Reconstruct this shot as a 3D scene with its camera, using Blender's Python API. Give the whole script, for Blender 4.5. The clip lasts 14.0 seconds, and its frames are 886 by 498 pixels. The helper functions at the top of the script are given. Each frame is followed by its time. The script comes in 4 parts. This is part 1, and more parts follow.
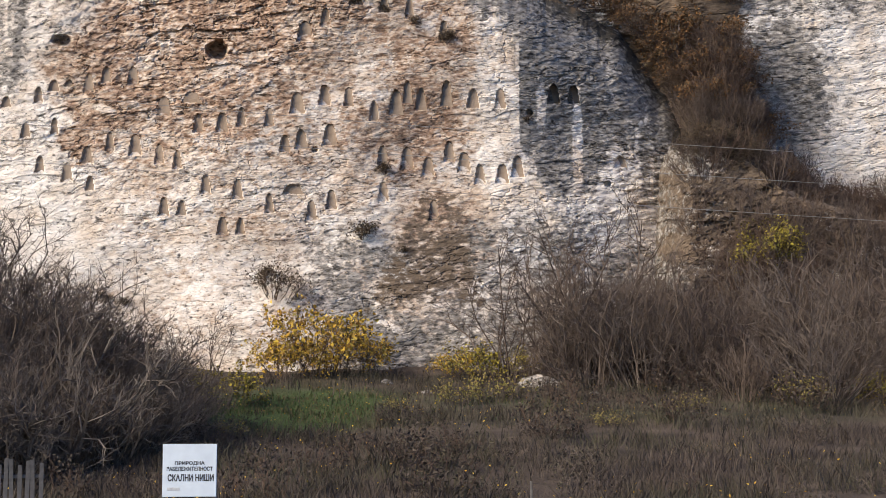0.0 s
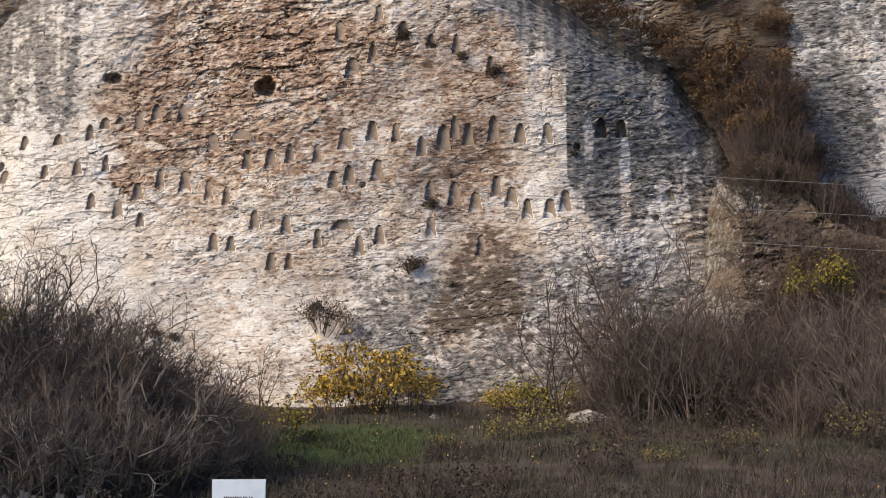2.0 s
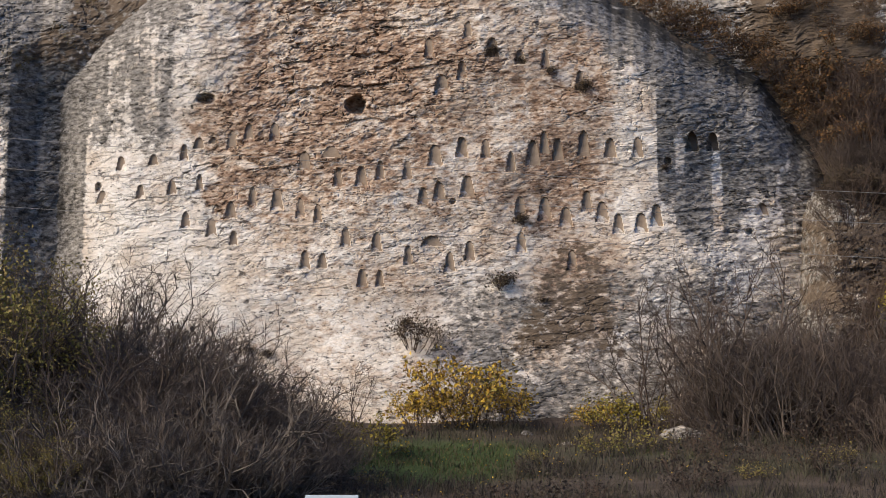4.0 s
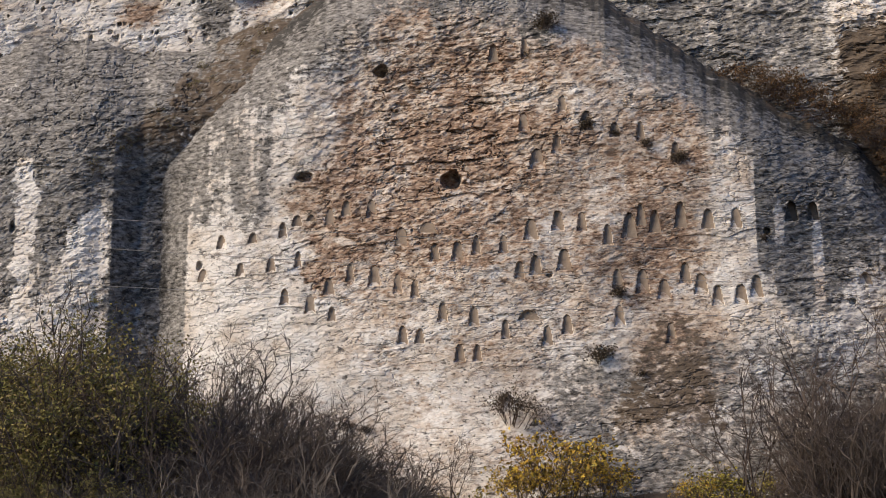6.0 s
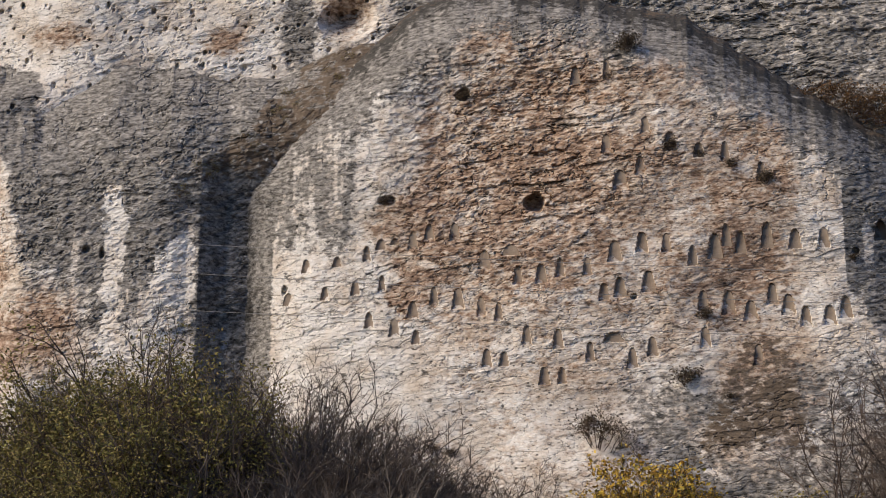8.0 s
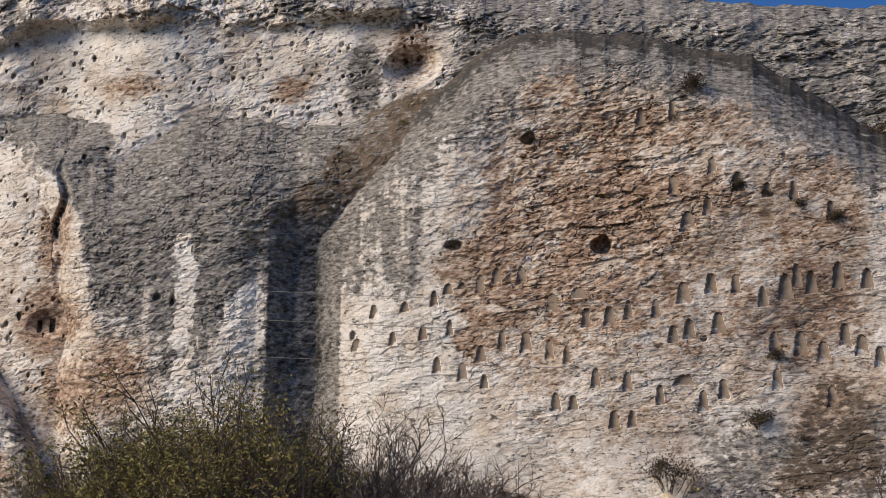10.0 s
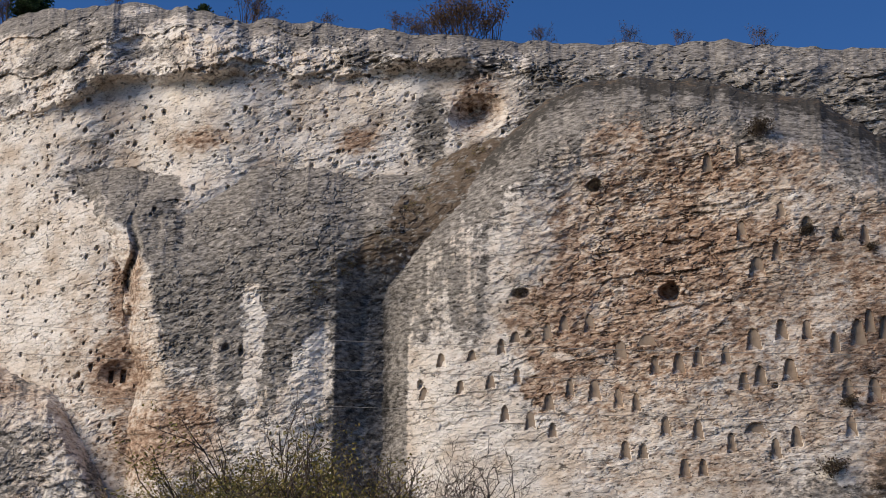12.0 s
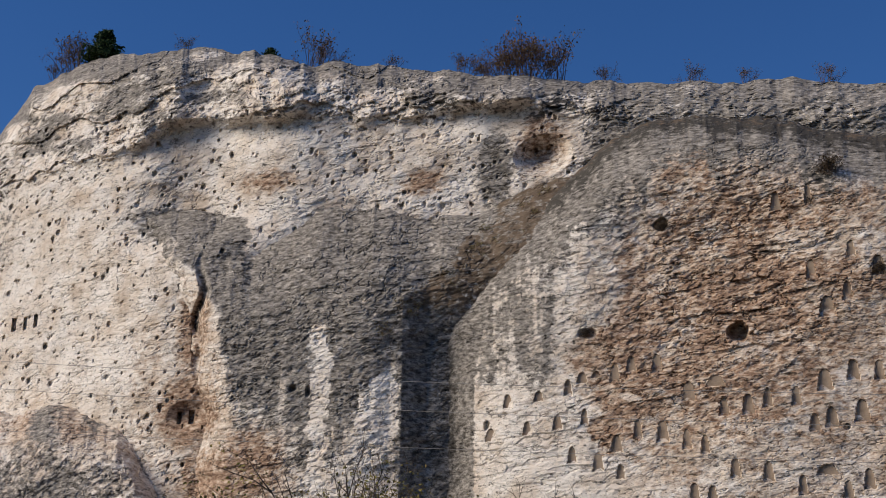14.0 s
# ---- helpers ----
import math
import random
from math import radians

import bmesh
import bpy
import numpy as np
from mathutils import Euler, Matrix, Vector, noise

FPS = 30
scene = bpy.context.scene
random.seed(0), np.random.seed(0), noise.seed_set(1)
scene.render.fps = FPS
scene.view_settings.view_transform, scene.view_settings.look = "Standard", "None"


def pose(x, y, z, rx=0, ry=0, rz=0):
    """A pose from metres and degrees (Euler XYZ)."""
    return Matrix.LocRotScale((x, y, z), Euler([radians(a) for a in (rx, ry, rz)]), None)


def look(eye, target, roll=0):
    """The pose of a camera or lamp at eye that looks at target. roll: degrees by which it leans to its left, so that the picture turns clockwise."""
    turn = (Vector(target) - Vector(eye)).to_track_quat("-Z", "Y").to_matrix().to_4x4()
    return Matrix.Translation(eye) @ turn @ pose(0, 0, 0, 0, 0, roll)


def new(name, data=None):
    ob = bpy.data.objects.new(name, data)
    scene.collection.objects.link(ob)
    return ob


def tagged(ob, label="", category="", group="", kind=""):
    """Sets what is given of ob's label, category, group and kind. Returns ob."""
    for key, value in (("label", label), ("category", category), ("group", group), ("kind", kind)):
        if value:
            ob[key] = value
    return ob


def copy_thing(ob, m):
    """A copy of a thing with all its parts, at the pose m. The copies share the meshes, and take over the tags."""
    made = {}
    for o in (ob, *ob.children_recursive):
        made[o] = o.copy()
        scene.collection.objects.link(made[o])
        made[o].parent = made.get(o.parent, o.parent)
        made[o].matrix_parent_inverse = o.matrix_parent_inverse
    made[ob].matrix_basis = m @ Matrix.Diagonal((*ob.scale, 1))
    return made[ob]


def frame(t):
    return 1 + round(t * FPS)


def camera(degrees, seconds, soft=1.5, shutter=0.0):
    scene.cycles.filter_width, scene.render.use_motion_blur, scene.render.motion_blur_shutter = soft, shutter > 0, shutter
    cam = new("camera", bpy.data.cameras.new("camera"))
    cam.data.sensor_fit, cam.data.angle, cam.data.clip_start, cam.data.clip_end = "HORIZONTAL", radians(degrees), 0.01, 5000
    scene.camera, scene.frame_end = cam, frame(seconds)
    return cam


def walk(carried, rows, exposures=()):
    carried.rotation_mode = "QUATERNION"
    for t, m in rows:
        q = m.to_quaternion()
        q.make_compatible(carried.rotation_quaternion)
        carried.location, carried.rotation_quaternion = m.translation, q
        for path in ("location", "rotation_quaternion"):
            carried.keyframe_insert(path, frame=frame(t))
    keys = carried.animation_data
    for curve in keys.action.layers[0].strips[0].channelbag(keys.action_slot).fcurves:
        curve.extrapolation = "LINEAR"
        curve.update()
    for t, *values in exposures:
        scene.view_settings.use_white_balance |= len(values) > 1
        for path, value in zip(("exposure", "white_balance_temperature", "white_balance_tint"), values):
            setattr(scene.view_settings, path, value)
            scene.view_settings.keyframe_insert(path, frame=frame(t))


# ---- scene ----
EYE = 3.0
cam = camera(35.0, 14.0, soft=0.95)
# seconds, turn to the left, upward tilt, lean to the left: the camera turns on the spot
TURNS = [
    (0.0, 0.00, 5.50, 0.00), (0.5, 0.18, 5.94, -0.25), (1.0, 0.55, 6.50, -0.15), (1.5, 1.23, 6.78, -0.12),
    (2.0, 1.96, 6.92, -0.01), (4.3, 6.48, 7.90, -0.05), (4.5, 7.05, 8.45, -0.10), (5.0, 8.09, 9.78, -0.08), (5.5, 8.92, 10.37, -0.07),
    (6.0, 9.66, 10.60, -0.09), (6.5, 10.44, 10.79, -0.15), (7.0, 11.40, 10.96, -0.22), (7.5, 12.31, 11.18, 0.10),
    (8.0, 13.12, 11.53, 0.10), (10.5, 16.60, 13.82, -0.09), (11.0, 17.30, 14.32, -0.18), (11.5, 18.00, 14.81, 0.03),
    (12.0, 18.72, 15.29, 0.16), (12.5, 19.54, 15.73, 0.23), (13.0, 20.28, 16.17, 0.34), (13.5, 20.96, 16.57, 0.47),
    (14.0, 21.52, 16.92, 0.66),
]
walk(cam, [(t, pose(0, 0, EYE, 0, 0, turn) @ pose(0, 0, 0, 90 + tilt) @ pose(0, 0, 0, 0, 0, lean))
           for t, turn, tilt, lean in TURNS],
     exposures=[(0.0, 0.38), (2.0, 0.17), (5.0, -0.06), (8.0, -0.19), (11.0, -0.25), (14.0, -0.38)])

# ---- daylight ----
SUN_TO = Vector((-0.70, -0.50, 0.56)).normalized()
world = bpy.data.worlds.new("world")
scene.world = world
world.use_nodes = True
wn = world.node_tree
sky = wn.nodes.new("ShaderNodeTexSky")
sky.sky_type, sky.sun_disc = "NISHITA", False
sky.sun_elevation = math.asin(SUN_TO.z)
sky.sun_rotation = math.atan2(SUN_TO.x, SUN_TO.y)
sky.air_density, sky.dust_density, sky.ozone_density = 1.0, 0.0, 7.0
tone = wn.nodes.new("ShaderNodeHueSaturation")
tone.inputs["Hue"].default_value, tone.inputs["Saturation"].default_value = 0.509, 1.15
wn.links.new(sky.outputs[0], tone.inputs["Color"])
wn.links.new(tone.outputs[0], wn.nodes["Background"].inputs[0])
wn.nodes["Background"].inputs[1].default_value = 0.11
sun = new("sun", bpy.data.lights.new("sun", "SUN"))
sun.data.energy, sun.data.angle, sun.data.color = 5.0, radians(40), (1.0, 0.868, 0.69)
sun.matrix_world = look(SUN_TO * 100, (0, 0, 0))


# ---- materials ----
class Nodes:
    """Short names for building a node material."""

    def __init__(self, name, rough=0.9):
        self.mat = bpy.data.materials.new(name)
        self.mat.use_nodes = True
        self.t = self.mat.node_tree
        self.bsdf = self.t.nodes["Principled BSDF"]
        self.bsdf.inputs["Roughness"].default_value = rough
        self.bsdf.inputs["Specular IOR Level"].default_value = 0.25
        self.co = self.t.nodes.new("ShaderNodeTexCoord").outputs["Object"]

    def link(self, a, b):
        self.t.links.new(a, b)

    def stretch(self, x, y, z):
        n = self.t.nodes.new("ShaderNodeMapping")
        n.inputs["Scale"].default_value = (x, y, z)
        self.link(self.co, n.inputs[0])
        return n.outputs[0]

    def noise(self, scale, detail=4, co=None, rough=0.55):
        n = self.t.nodes.new("ShaderNodeTexNoise")
        n.inputs["Scale"].default_value, n.inputs["Detail"].default_value = scale, detail
        n.inputs["Roughness"].default_value = rough
        self.link(co or self.co, n.inputs["Vector"])
        return n.outputs["Fac"]

    def dots(self, scale, co=None, share=0.5):
        """Distance to scattered points, of which a share count."""
        n = self.t.nodes.new("ShaderNodeTexVoronoi")
        n.inputs["Scale"].default_value = scale
        self.link(co or self.co, n.inputs["Vector"])
        c = self.t.nodes.new("ShaderNodeSeparateColor")
        self.link(n.outputs["Color"], c.inputs[0])
        gate = self.math("GREATER_THAN", c.outputs[0], share)
        return self.math("ADD", self.math("MULTIPLY", n.outputs["Distance"], self.math("ADD", 0.55, c.outputs[1])), gate)

    def ramp(self, fac, *stops):
        n = self.t.nodes.new("ShaderNodeValToRGB")
        e = n.color_ramp.elements
        while len(e) < len(stops):
            e.new(0.5)
        for el, (p, c) in zip(e, stops):
            el.position = p
            el.color = (*c, 1) if isinstance(c, tuple) else (c, c, c, 1)
        self.link(fac, n.inputs[0])
        return n.outputs[0]

    def mix(self, fac, a, b, mode="MIX"):
        n = self.t.nodes.new("ShaderNodeMix")
        n.data_type, n.blend_type = "RGBA", mode
        for value, slot in ((fac, 0), (a, 6), (b, 7)):
            if isinstance(value, (int, float)):
                n.inputs[slot].default_value = value if slot == 0 else (value, value, value, 1)
            elif isinstance(value, tuple):
                n.inputs[slot].default_value = (*value, 1)
            else:
                self.link(value, n.inputs[slot])
        return n.outputs[2]

    def math(self, op, a, b):
        n = self.t.nodes.new("ShaderNodeMath")
        n.operation, n.use_clamp = op, True
        for value, slot in ((a, 0), (b, 1)):
            if isinstance(value, (int, float)):
                n.inputs[slot].default_value = value
            else:
                self.link(value, n.inputs[slot])
        return n.outputs[0]

    def attr(self, name):
        n = self.t.nodes.new("ShaderNodeAttribute")
        n.attribute_name = name
        s = self.t.nodes.new("ShaderNodeSeparateColor")
        self.link(n.outputs["Color"], s.inputs[0])
        return s.outputs

    def random(self):
        return self.t.nodes.new("ShaderNodeObjectInfo").outputs["Random"]

    def island(self):
        return self.t.nodes.new("ShaderNodeNewGeometry").outputs["Random Per Island"]

    def done(self, colour, height=None, strength=0.5, distance=0.05):
        if isinstance(colour, tuple):
            self.bsdf.inputs["Base Color"].default_value = (*colour, 1)
        else:
            self.link(colour, self.bsdf.inputs["Base Color"])
        if height is not None:
            b = self.t.nodes.new("ShaderNodeBump")
            b.inputs["Strength"].default_value, b.inputs["Distance"].default_value = strength, distance
            self.link(height, b.inputs["Height"])
            self.link(b.outputs[0], self.bsdf.inputs["Normal"])
        return self.mat


def rock_material():
    """Pale bedded limestone; zone: grey crust, ochre, dark stain and painted shade, soil."""
    m = Nodes("limestone", 0.95)
    zone = m.attr("zone")
    beds, thin = m.stretch(1.0, 1.0, 1.5), m.stretch(1.0, 1.0, 2.5)
    big, fine = m.noise(0.5, 6, None, 0.65), m.noise(7.0, 6, beds, 0.7)
    chips, seams = m.noise(2.6, 6, thin, 0.68), m.noise(1.25, 5, thin, 0.6)
    where = m.noise(0.7, 4, beds, 0.6)
    white = m.ramp(big, (0.34, (0.57, 0.47, 0.375)), (0.45, (0.73, 0.645, 0.555)), (0.58, (0.82, 0.765, 0.70)))
    crust = m.ramp(chips, (0.35, (0.075, 0.066, 0.057)), (0.48, (0.225, 0.205, 0.183)), (0.64, (0.44, 0.405, 0.365)))
    ochre = m.ramp(chips, (0.33, (0.17, 0.105, 0.068)), (0.48, (0.43, 0.305, 0.215)), (0.62, (0.69, 0.565, 0.445)))
    soil = m.ramp(chips, (0.3, (0.08, 0.058, 0.04)), (0.7, (0.20, 0.15, 0.108)))
    fray = m.t.nodes.new("ShaderNodeMath")
    fray.operation = "MULTIPLY_ADD"
    m.link(m.noise(2.3, 6, beds, 0.68), fray.inputs[0])
    fray.inputs[1].default_value, fray.inputs[2].default_value = 2.2, -1.1

    def mask(channel, lo, hi):
        n = m.t.nodes.new("ShaderNodeMath")
        n.operation = "ADD"
        m.link(channel, n.inputs[0])
        m.link(fray.outputs[0], n.inputs[1])
        return m.ramp(n.outputs[0], (lo, 0.0), (hi, 1.0))

    c = m.mix(mask(zone[1], 0.26, 0.88), white, ochre)
    russet = m.ramp(chips, (0.34, (0.13, 0.078, 0.052)), (0.5, (0.345, 0.228, 0.157)), (0.64, (0.57, 0.44, 0.335)))
    c = m.mix(mask(zone[1], 0.78, 1.25), c, russet)
    c = m.mix(mask(zone[0], 0.36, 0.66), c, crust)
    # Zone 2 paints stains and the shade of cleft and lip near-black.
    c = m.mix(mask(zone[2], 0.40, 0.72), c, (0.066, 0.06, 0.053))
    c = m.mix(1.0, c, m.ramp(fine, (0.32, 0.60), (0.44, 0.95), (0.58, 1.0)), "MULTIPLY")
    # Shade of cracks and pits, with some dirt fill, painted as dark marks.
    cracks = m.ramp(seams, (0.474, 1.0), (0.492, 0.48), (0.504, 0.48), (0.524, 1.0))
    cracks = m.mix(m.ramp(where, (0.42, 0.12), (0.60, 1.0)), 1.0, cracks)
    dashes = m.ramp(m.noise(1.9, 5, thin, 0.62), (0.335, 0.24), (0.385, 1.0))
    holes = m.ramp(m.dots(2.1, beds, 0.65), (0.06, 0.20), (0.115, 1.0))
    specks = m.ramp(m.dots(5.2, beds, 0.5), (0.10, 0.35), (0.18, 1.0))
    crevice_shade = m.mix(1.0, m.mix(1.0, cracks, dashes, "MULTIPLY"), m.mix(1.0, holes, specks, "MULTIPLY"), "MULTIPLY")
    c = m.mix(1.0, c, crevice_shade, "MULTIPLY")
    alpha = m.t.nodes.new("ShaderNodeAttribute")
    alpha.attribute_name = "zone"
    c = m.mix(mask(alpha.outputs["Alpha"], 0.35, 0.6), c, soil)
    h = m.mix(0.4, m.mix(0.4, chips, fine), crevice_shade)
    return m.done(c, h, 0.9, 0.07)


def niche_material():
    m = Nodes("tooled_limestone", 0.95)
    n = m.noise(3.0, 5)
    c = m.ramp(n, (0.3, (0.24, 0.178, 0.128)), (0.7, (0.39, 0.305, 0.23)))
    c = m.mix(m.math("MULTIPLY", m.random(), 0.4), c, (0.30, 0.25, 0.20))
    return m.done(c, m.noise(14, 5), 0.5, 0.03)


def earth_material():
    """Leaf litter, dry weeds and patches of green turf; zone: turf."""
    m = Nodes("earth", 1.0)
    zone = m.attr("zone")
    n, f = m.noise(0.7, 6), m.noise(9, 5)
    c = m.ramp(n, (0.3, (0.042, 0.033, 0.027)), (0.55, (0.088, 0.067, 0.052)), (0.75, (0.14, 0.11, 0.083)))
    g = m.ramp(f, (0.3, (0.035, 0.055, 0.018)), (0.7, (0.075, 0.115, 0.035)))
    c = m.mix(zone[0], c, g)
    c = m.mix(m.ramp(f, (0.6, 0.0), (0.75, 0.5)), c, (0.2, 0.16, 0.11))
    return m.done(c, f, 0.8, 0.1)


def plain_material(name, dark, light, scale=6.0, rough=0.9, bump=0.3, vary=0.0):
    m = Nodes(name, rough)
    n = m.noise(scale, 5)
    c = m.ramp(n, (0.3, dark), (0.7, light))
    if vary:
        c = m.mix(m.math("MULTIPLY", m.island(), vary), c, tuple(0.45 * v for v in dark))
    return m.done(c, n, bump, 0.02)


def leaf_material(name, *colours, drift=None):
    m = Nodes(name, 0.75)
    k = len(colours) - 1
    c = m.ramp(m.island(), *[(i / k, col) for i, col in enumerate(colours)])
    if drift:
        c = m.mix(m.ramp(m.noise(0.28, 4), (0.42, 0.0), (0.62, 0.85)), c, drift)
        c = m.mix(1.0, c, m.ramp(m.noise(0.6, 3), (0.35, 0.55), (0.6, 1.0)), "MULTIPLY")
    m.bsdf.inputs["Transmission Weight"].default_value = 0.0
    return m.done(c)


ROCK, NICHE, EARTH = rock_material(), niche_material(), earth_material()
BARK = plain_material("grey_brown_bark", (0.095, 0.073, 0.059), (0.215, 0.172, 0.142), 3.0, 0.9, 0.3, 0.5)
DARK_BARK = plain_material("dark_bark", (0.078, 0.057, 0.046), (0.165, 0.125, 0.101), 3.0, 0.9, 0.3, 0.5)
RUST_BARK = plain_material("rusty_twigs", (0.075, 0.05, 0.038), (0.16, 0.108, 0.08), 3.0, 0.9, 0.3, 0.5)
PALE_BARK = plain_material("pale_grey_bark", (0.10, 0.082, 0.069), (0.21, 0.177, 0.152), 3.0, 0.9, 0.3, 0.4)
GOLD = leaf_material("golden_leaves", (0.275, 0.138, 0.025), (0.525, 0.325, 0.044), (0.700, 0.488, 0.069), (0.375, 0.250, 0.050), (0.175, 0.100, 0.037), (0.300, 0.250, 0.062))
LIME = leaf_material("yellow_green_leaves", (0.14, 0.125, 0.032), (0.27, 0.225, 0.036), (0.40, 0.315, 0.048), (0.12, 0.09, 0.032), (0.20, 0.14, 0.042))
OLIVE = leaf_material("olive_leaves", (0.135, 0.124, 0.035), (0.225, 0.203, 0.055), (0.293, 0.236, 0.069), (0.225, 0.158, 0.069), (0.26, 0.22, 0.062))
RUST = leaf_material("rusty_leaves", (0.08, 0.045, 0.025), (0.20, 0.10, 0.035), (0.12, 0.075, 0.04), (0.09, 0.07, 0.04))
DEAD = leaf_material("withered_leaves", (0.04, 0.028, 0.018), (0.09, 0.062, 0.036), (0.06, 0.048, 0.03), (0.12, 0.08, 0.045))
NEEDLE = leaf_material("pine_needles", (0.012, 0.03, 0.010), (0.03, 0.06, 0.018), (0.05, 0.085, 0.025))
STRAW = leaf_material("dry_weeds", (0.037, 0.028, 0.025), (0.070, 0.052, 0.044), (0.102, 0.080, 0.064), (0.051, 0.036, 0.032), (0.164, 0.131, 0.102), drift=(0.061, 0.059, 0.033))
GRASS = leaf_material("grass_blades", (0.03, 0.05, 0.014), (0.06, 0.085, 0.024), (0.10, 0.09, 0.04), (0.13, 0.10, 0.06))
BOARD = plain_material("white_painted_board", (0.60, 0.67, 0.74), (0.72, 0.80, 0.86), 2.5, 0.5, 0.05)
LETTER = plain_material("black_paint", (0.02, 0.02, 0.025), (0.05, 0.05, 0.05), 8.0, 0.6, 0.0)
STEEL = plain_material("dull_grey_steel", (0.10, 0.10, 0.105), (0.22, 0.21, 0.20), 9.0, 0.55, 0.1)
TIMBER = plain_material("weathered_timber", (0.095, 0.086, 0.078), (0.19, 0.175, 0.16), 5.0, 0.9, 0.4)
CABLE = plain_material("cable_sheath", (0.16, 0.155, 0.15), (0.26, 0.25, 0.24), 4.0, 0.6, 0.0)


# ---- small helpers ----
def part(name, bm, material, parent=None, label=""):
    me = bpy.data.meshes.new(name)
    bm.to_mesh(me)
    bm.free()
    me.materials.append(material)
    ob = new(name, me)
    ob.parent = parent
    return tagged(ob, label)


def soup(name, verts, faces, material, parent=None, label="", smooth=False):
    """One mesh from arrays: verts (n, 3), faces (m, 3 or 4)."""
    verts, faces = np.asarray(verts, np.float32), np.asarray(faces, np.int32)
    me = bpy.data.meshes.new(name)
    me.vertices.add(len(verts))
    me.vertices.foreach_set("co", verts.ravel())
    k = faces.shape[1]
    me.loops.add(faces.size)
    me.loops.foreach_set("vertex_index", faces.ravel())
    me.polygons.add(len(faces))
    me.polygons.foreach_set("loop_start", np.arange(0, faces.size, k, dtype=np.int32))
    me.polygons.foreach_set("use_smooth", np.full(len(faces), smooth))
    me.update(calc_edges=True)
    me.materials.append(material)
    ob = new(name, me)
    ob.parent = parent
    return tagged(ob, label)


def paint_zone(ob, zone):
    a = ob.data.color_attributes.new("zone", "FLOAT_COLOR", "POINT")
    rgba = np.zeros((len(zone), 4), np.float32)
    rgba[:, :zone.shape[1]] = np.clip(zone, 0, 1)
    a.data.foreach_set("color", rgba.ravel())


TABLE = np.random.RandomState(7).rand(256, 256)


def vnoise(a, b):
    """Smooth value noise from 0 to 1."""
    i, j = np.floor(a).astype(int), np.floor(b).astype(int)
    s, t = a - i, b - j
    s, t = s * s * (3 - 2 * s), t * t * (3 - 2 * t)
    i0, i1, j0, j1 = i & 255, (i + 1) & 255, j & 255, (j + 1) & 255
    return (TABLE[i0, j0] * (1 - s) + TABLE[i1, j0] * s) * (1 - t) + (TABLE[i0, j1] * (1 - s) + TABLE[i1, j1] * s) * t


def fbm(a, b, octaves=4, gain=0.5):
    total, amp, norm = 0.0, 1.0, 0.0
    for k in range(octaves):
        total = total + amp * vnoise(a * 2 ** k + 17.3 * k, b * 2 ** k + 5.1 * k)
        norm += amp
        amp *= gain
    return total / norm


def step(x, a, b):
    t = np.clip((x - a) / (b - a), 0, 1)
    return t * t * (3 - 2 * t)


def blob(u, v, cu, cv, ru, rv):
    """1 in the middle of an oval, 0 at its edge and beyond."""
    return np.clip(1.35 - np.sqrt(((u - cu) / ru) ** 2 + ((v - cv) / rv) ** 2), 0, 1)


def region(u, v, corners, ragged=0.5, soft=0.3):
    """1 inside a patch with the given corners and frayed edges, 0 outside."""
    x = u + (fbm(u * 0.8 + 3, v * 1.4 + 1, 4, 0.6) - 0.5) * 2.4 * ragged
    y = v + (fbm(u * 0.8 + 50, v * 1.4 + 9, 4, 0.6) - 0.5) * 1.6 * ragged
    near, inside = np.full(np.shape(u), 1e9), np.zeros(np.shape(u), bool)
    for (a, b), (c, d) in zip(corners, corners[1:] + corners[:1]):
        k = np.clip(((x - a) * (c - a) + (y - b) * (d - b)) / ((c - a) ** 2 + (d - b) ** 2), 0, 1)
        near = np.minimum(near, np.hypot(x - a - k * (c - a), y - b - k * (d - b)))
        if b != d:
            inside ^= ((b > y) != (d > y)) & (x < (c - a) * (y - b) / (d - b) + a)
    return step(np.where(inside, near, -near), -soft, soft)


def smooth_steps(x, xs, ys):
    """A curve through few stations, rounded a little."""
    return sum(np.interp(x + d, xs, ys) for d in (-0.6, -0.3, 0.0, 0.3, 0.6)) / 5


# ---- the cliff ----
# The rock is laid out on a survey plane 60 m from the road bank: u along it, v the height on it.
# Each mass then stands at its own depth behind or before that plane.
PLANE = 60.0


def survey(u, v, depth):
    k = depth / PLANE
    return np.stack([u * k, depth + 0 * u, EYE + (v - EYE) * k], -1)


def place(u, v, depth):
    return Vector([float(c) for c in survey(np.float64(u), np.float64(v), np.float64(depth))])


def blocks(u, w, across, up, seed):
    """Broken beds: layers of blocks, each standing out by its own amount from 0 to 1."""
    wu = u + (fbm(u * 1.1 * across + seed, w * 1.3 * up + 20, 3) - 0.5) * 1.6 / across
    ww = w + (fbm(u * 0.7 * across + 40, w * 0.8 * up + seed, 3, 0.6) - 0.5) * 1.5 / up
    layer = np.floor(ww * up)
    cell = np.floor(wu * across + 13.7 * TABLE[layer.astype(int) & 255, int(seed) & 255])
    return TABLE[(layer.astype(int) * 7 + int(seed)) & 255, (cell.astype(int) * 3 + layer.astype(int) * 5) & 255]


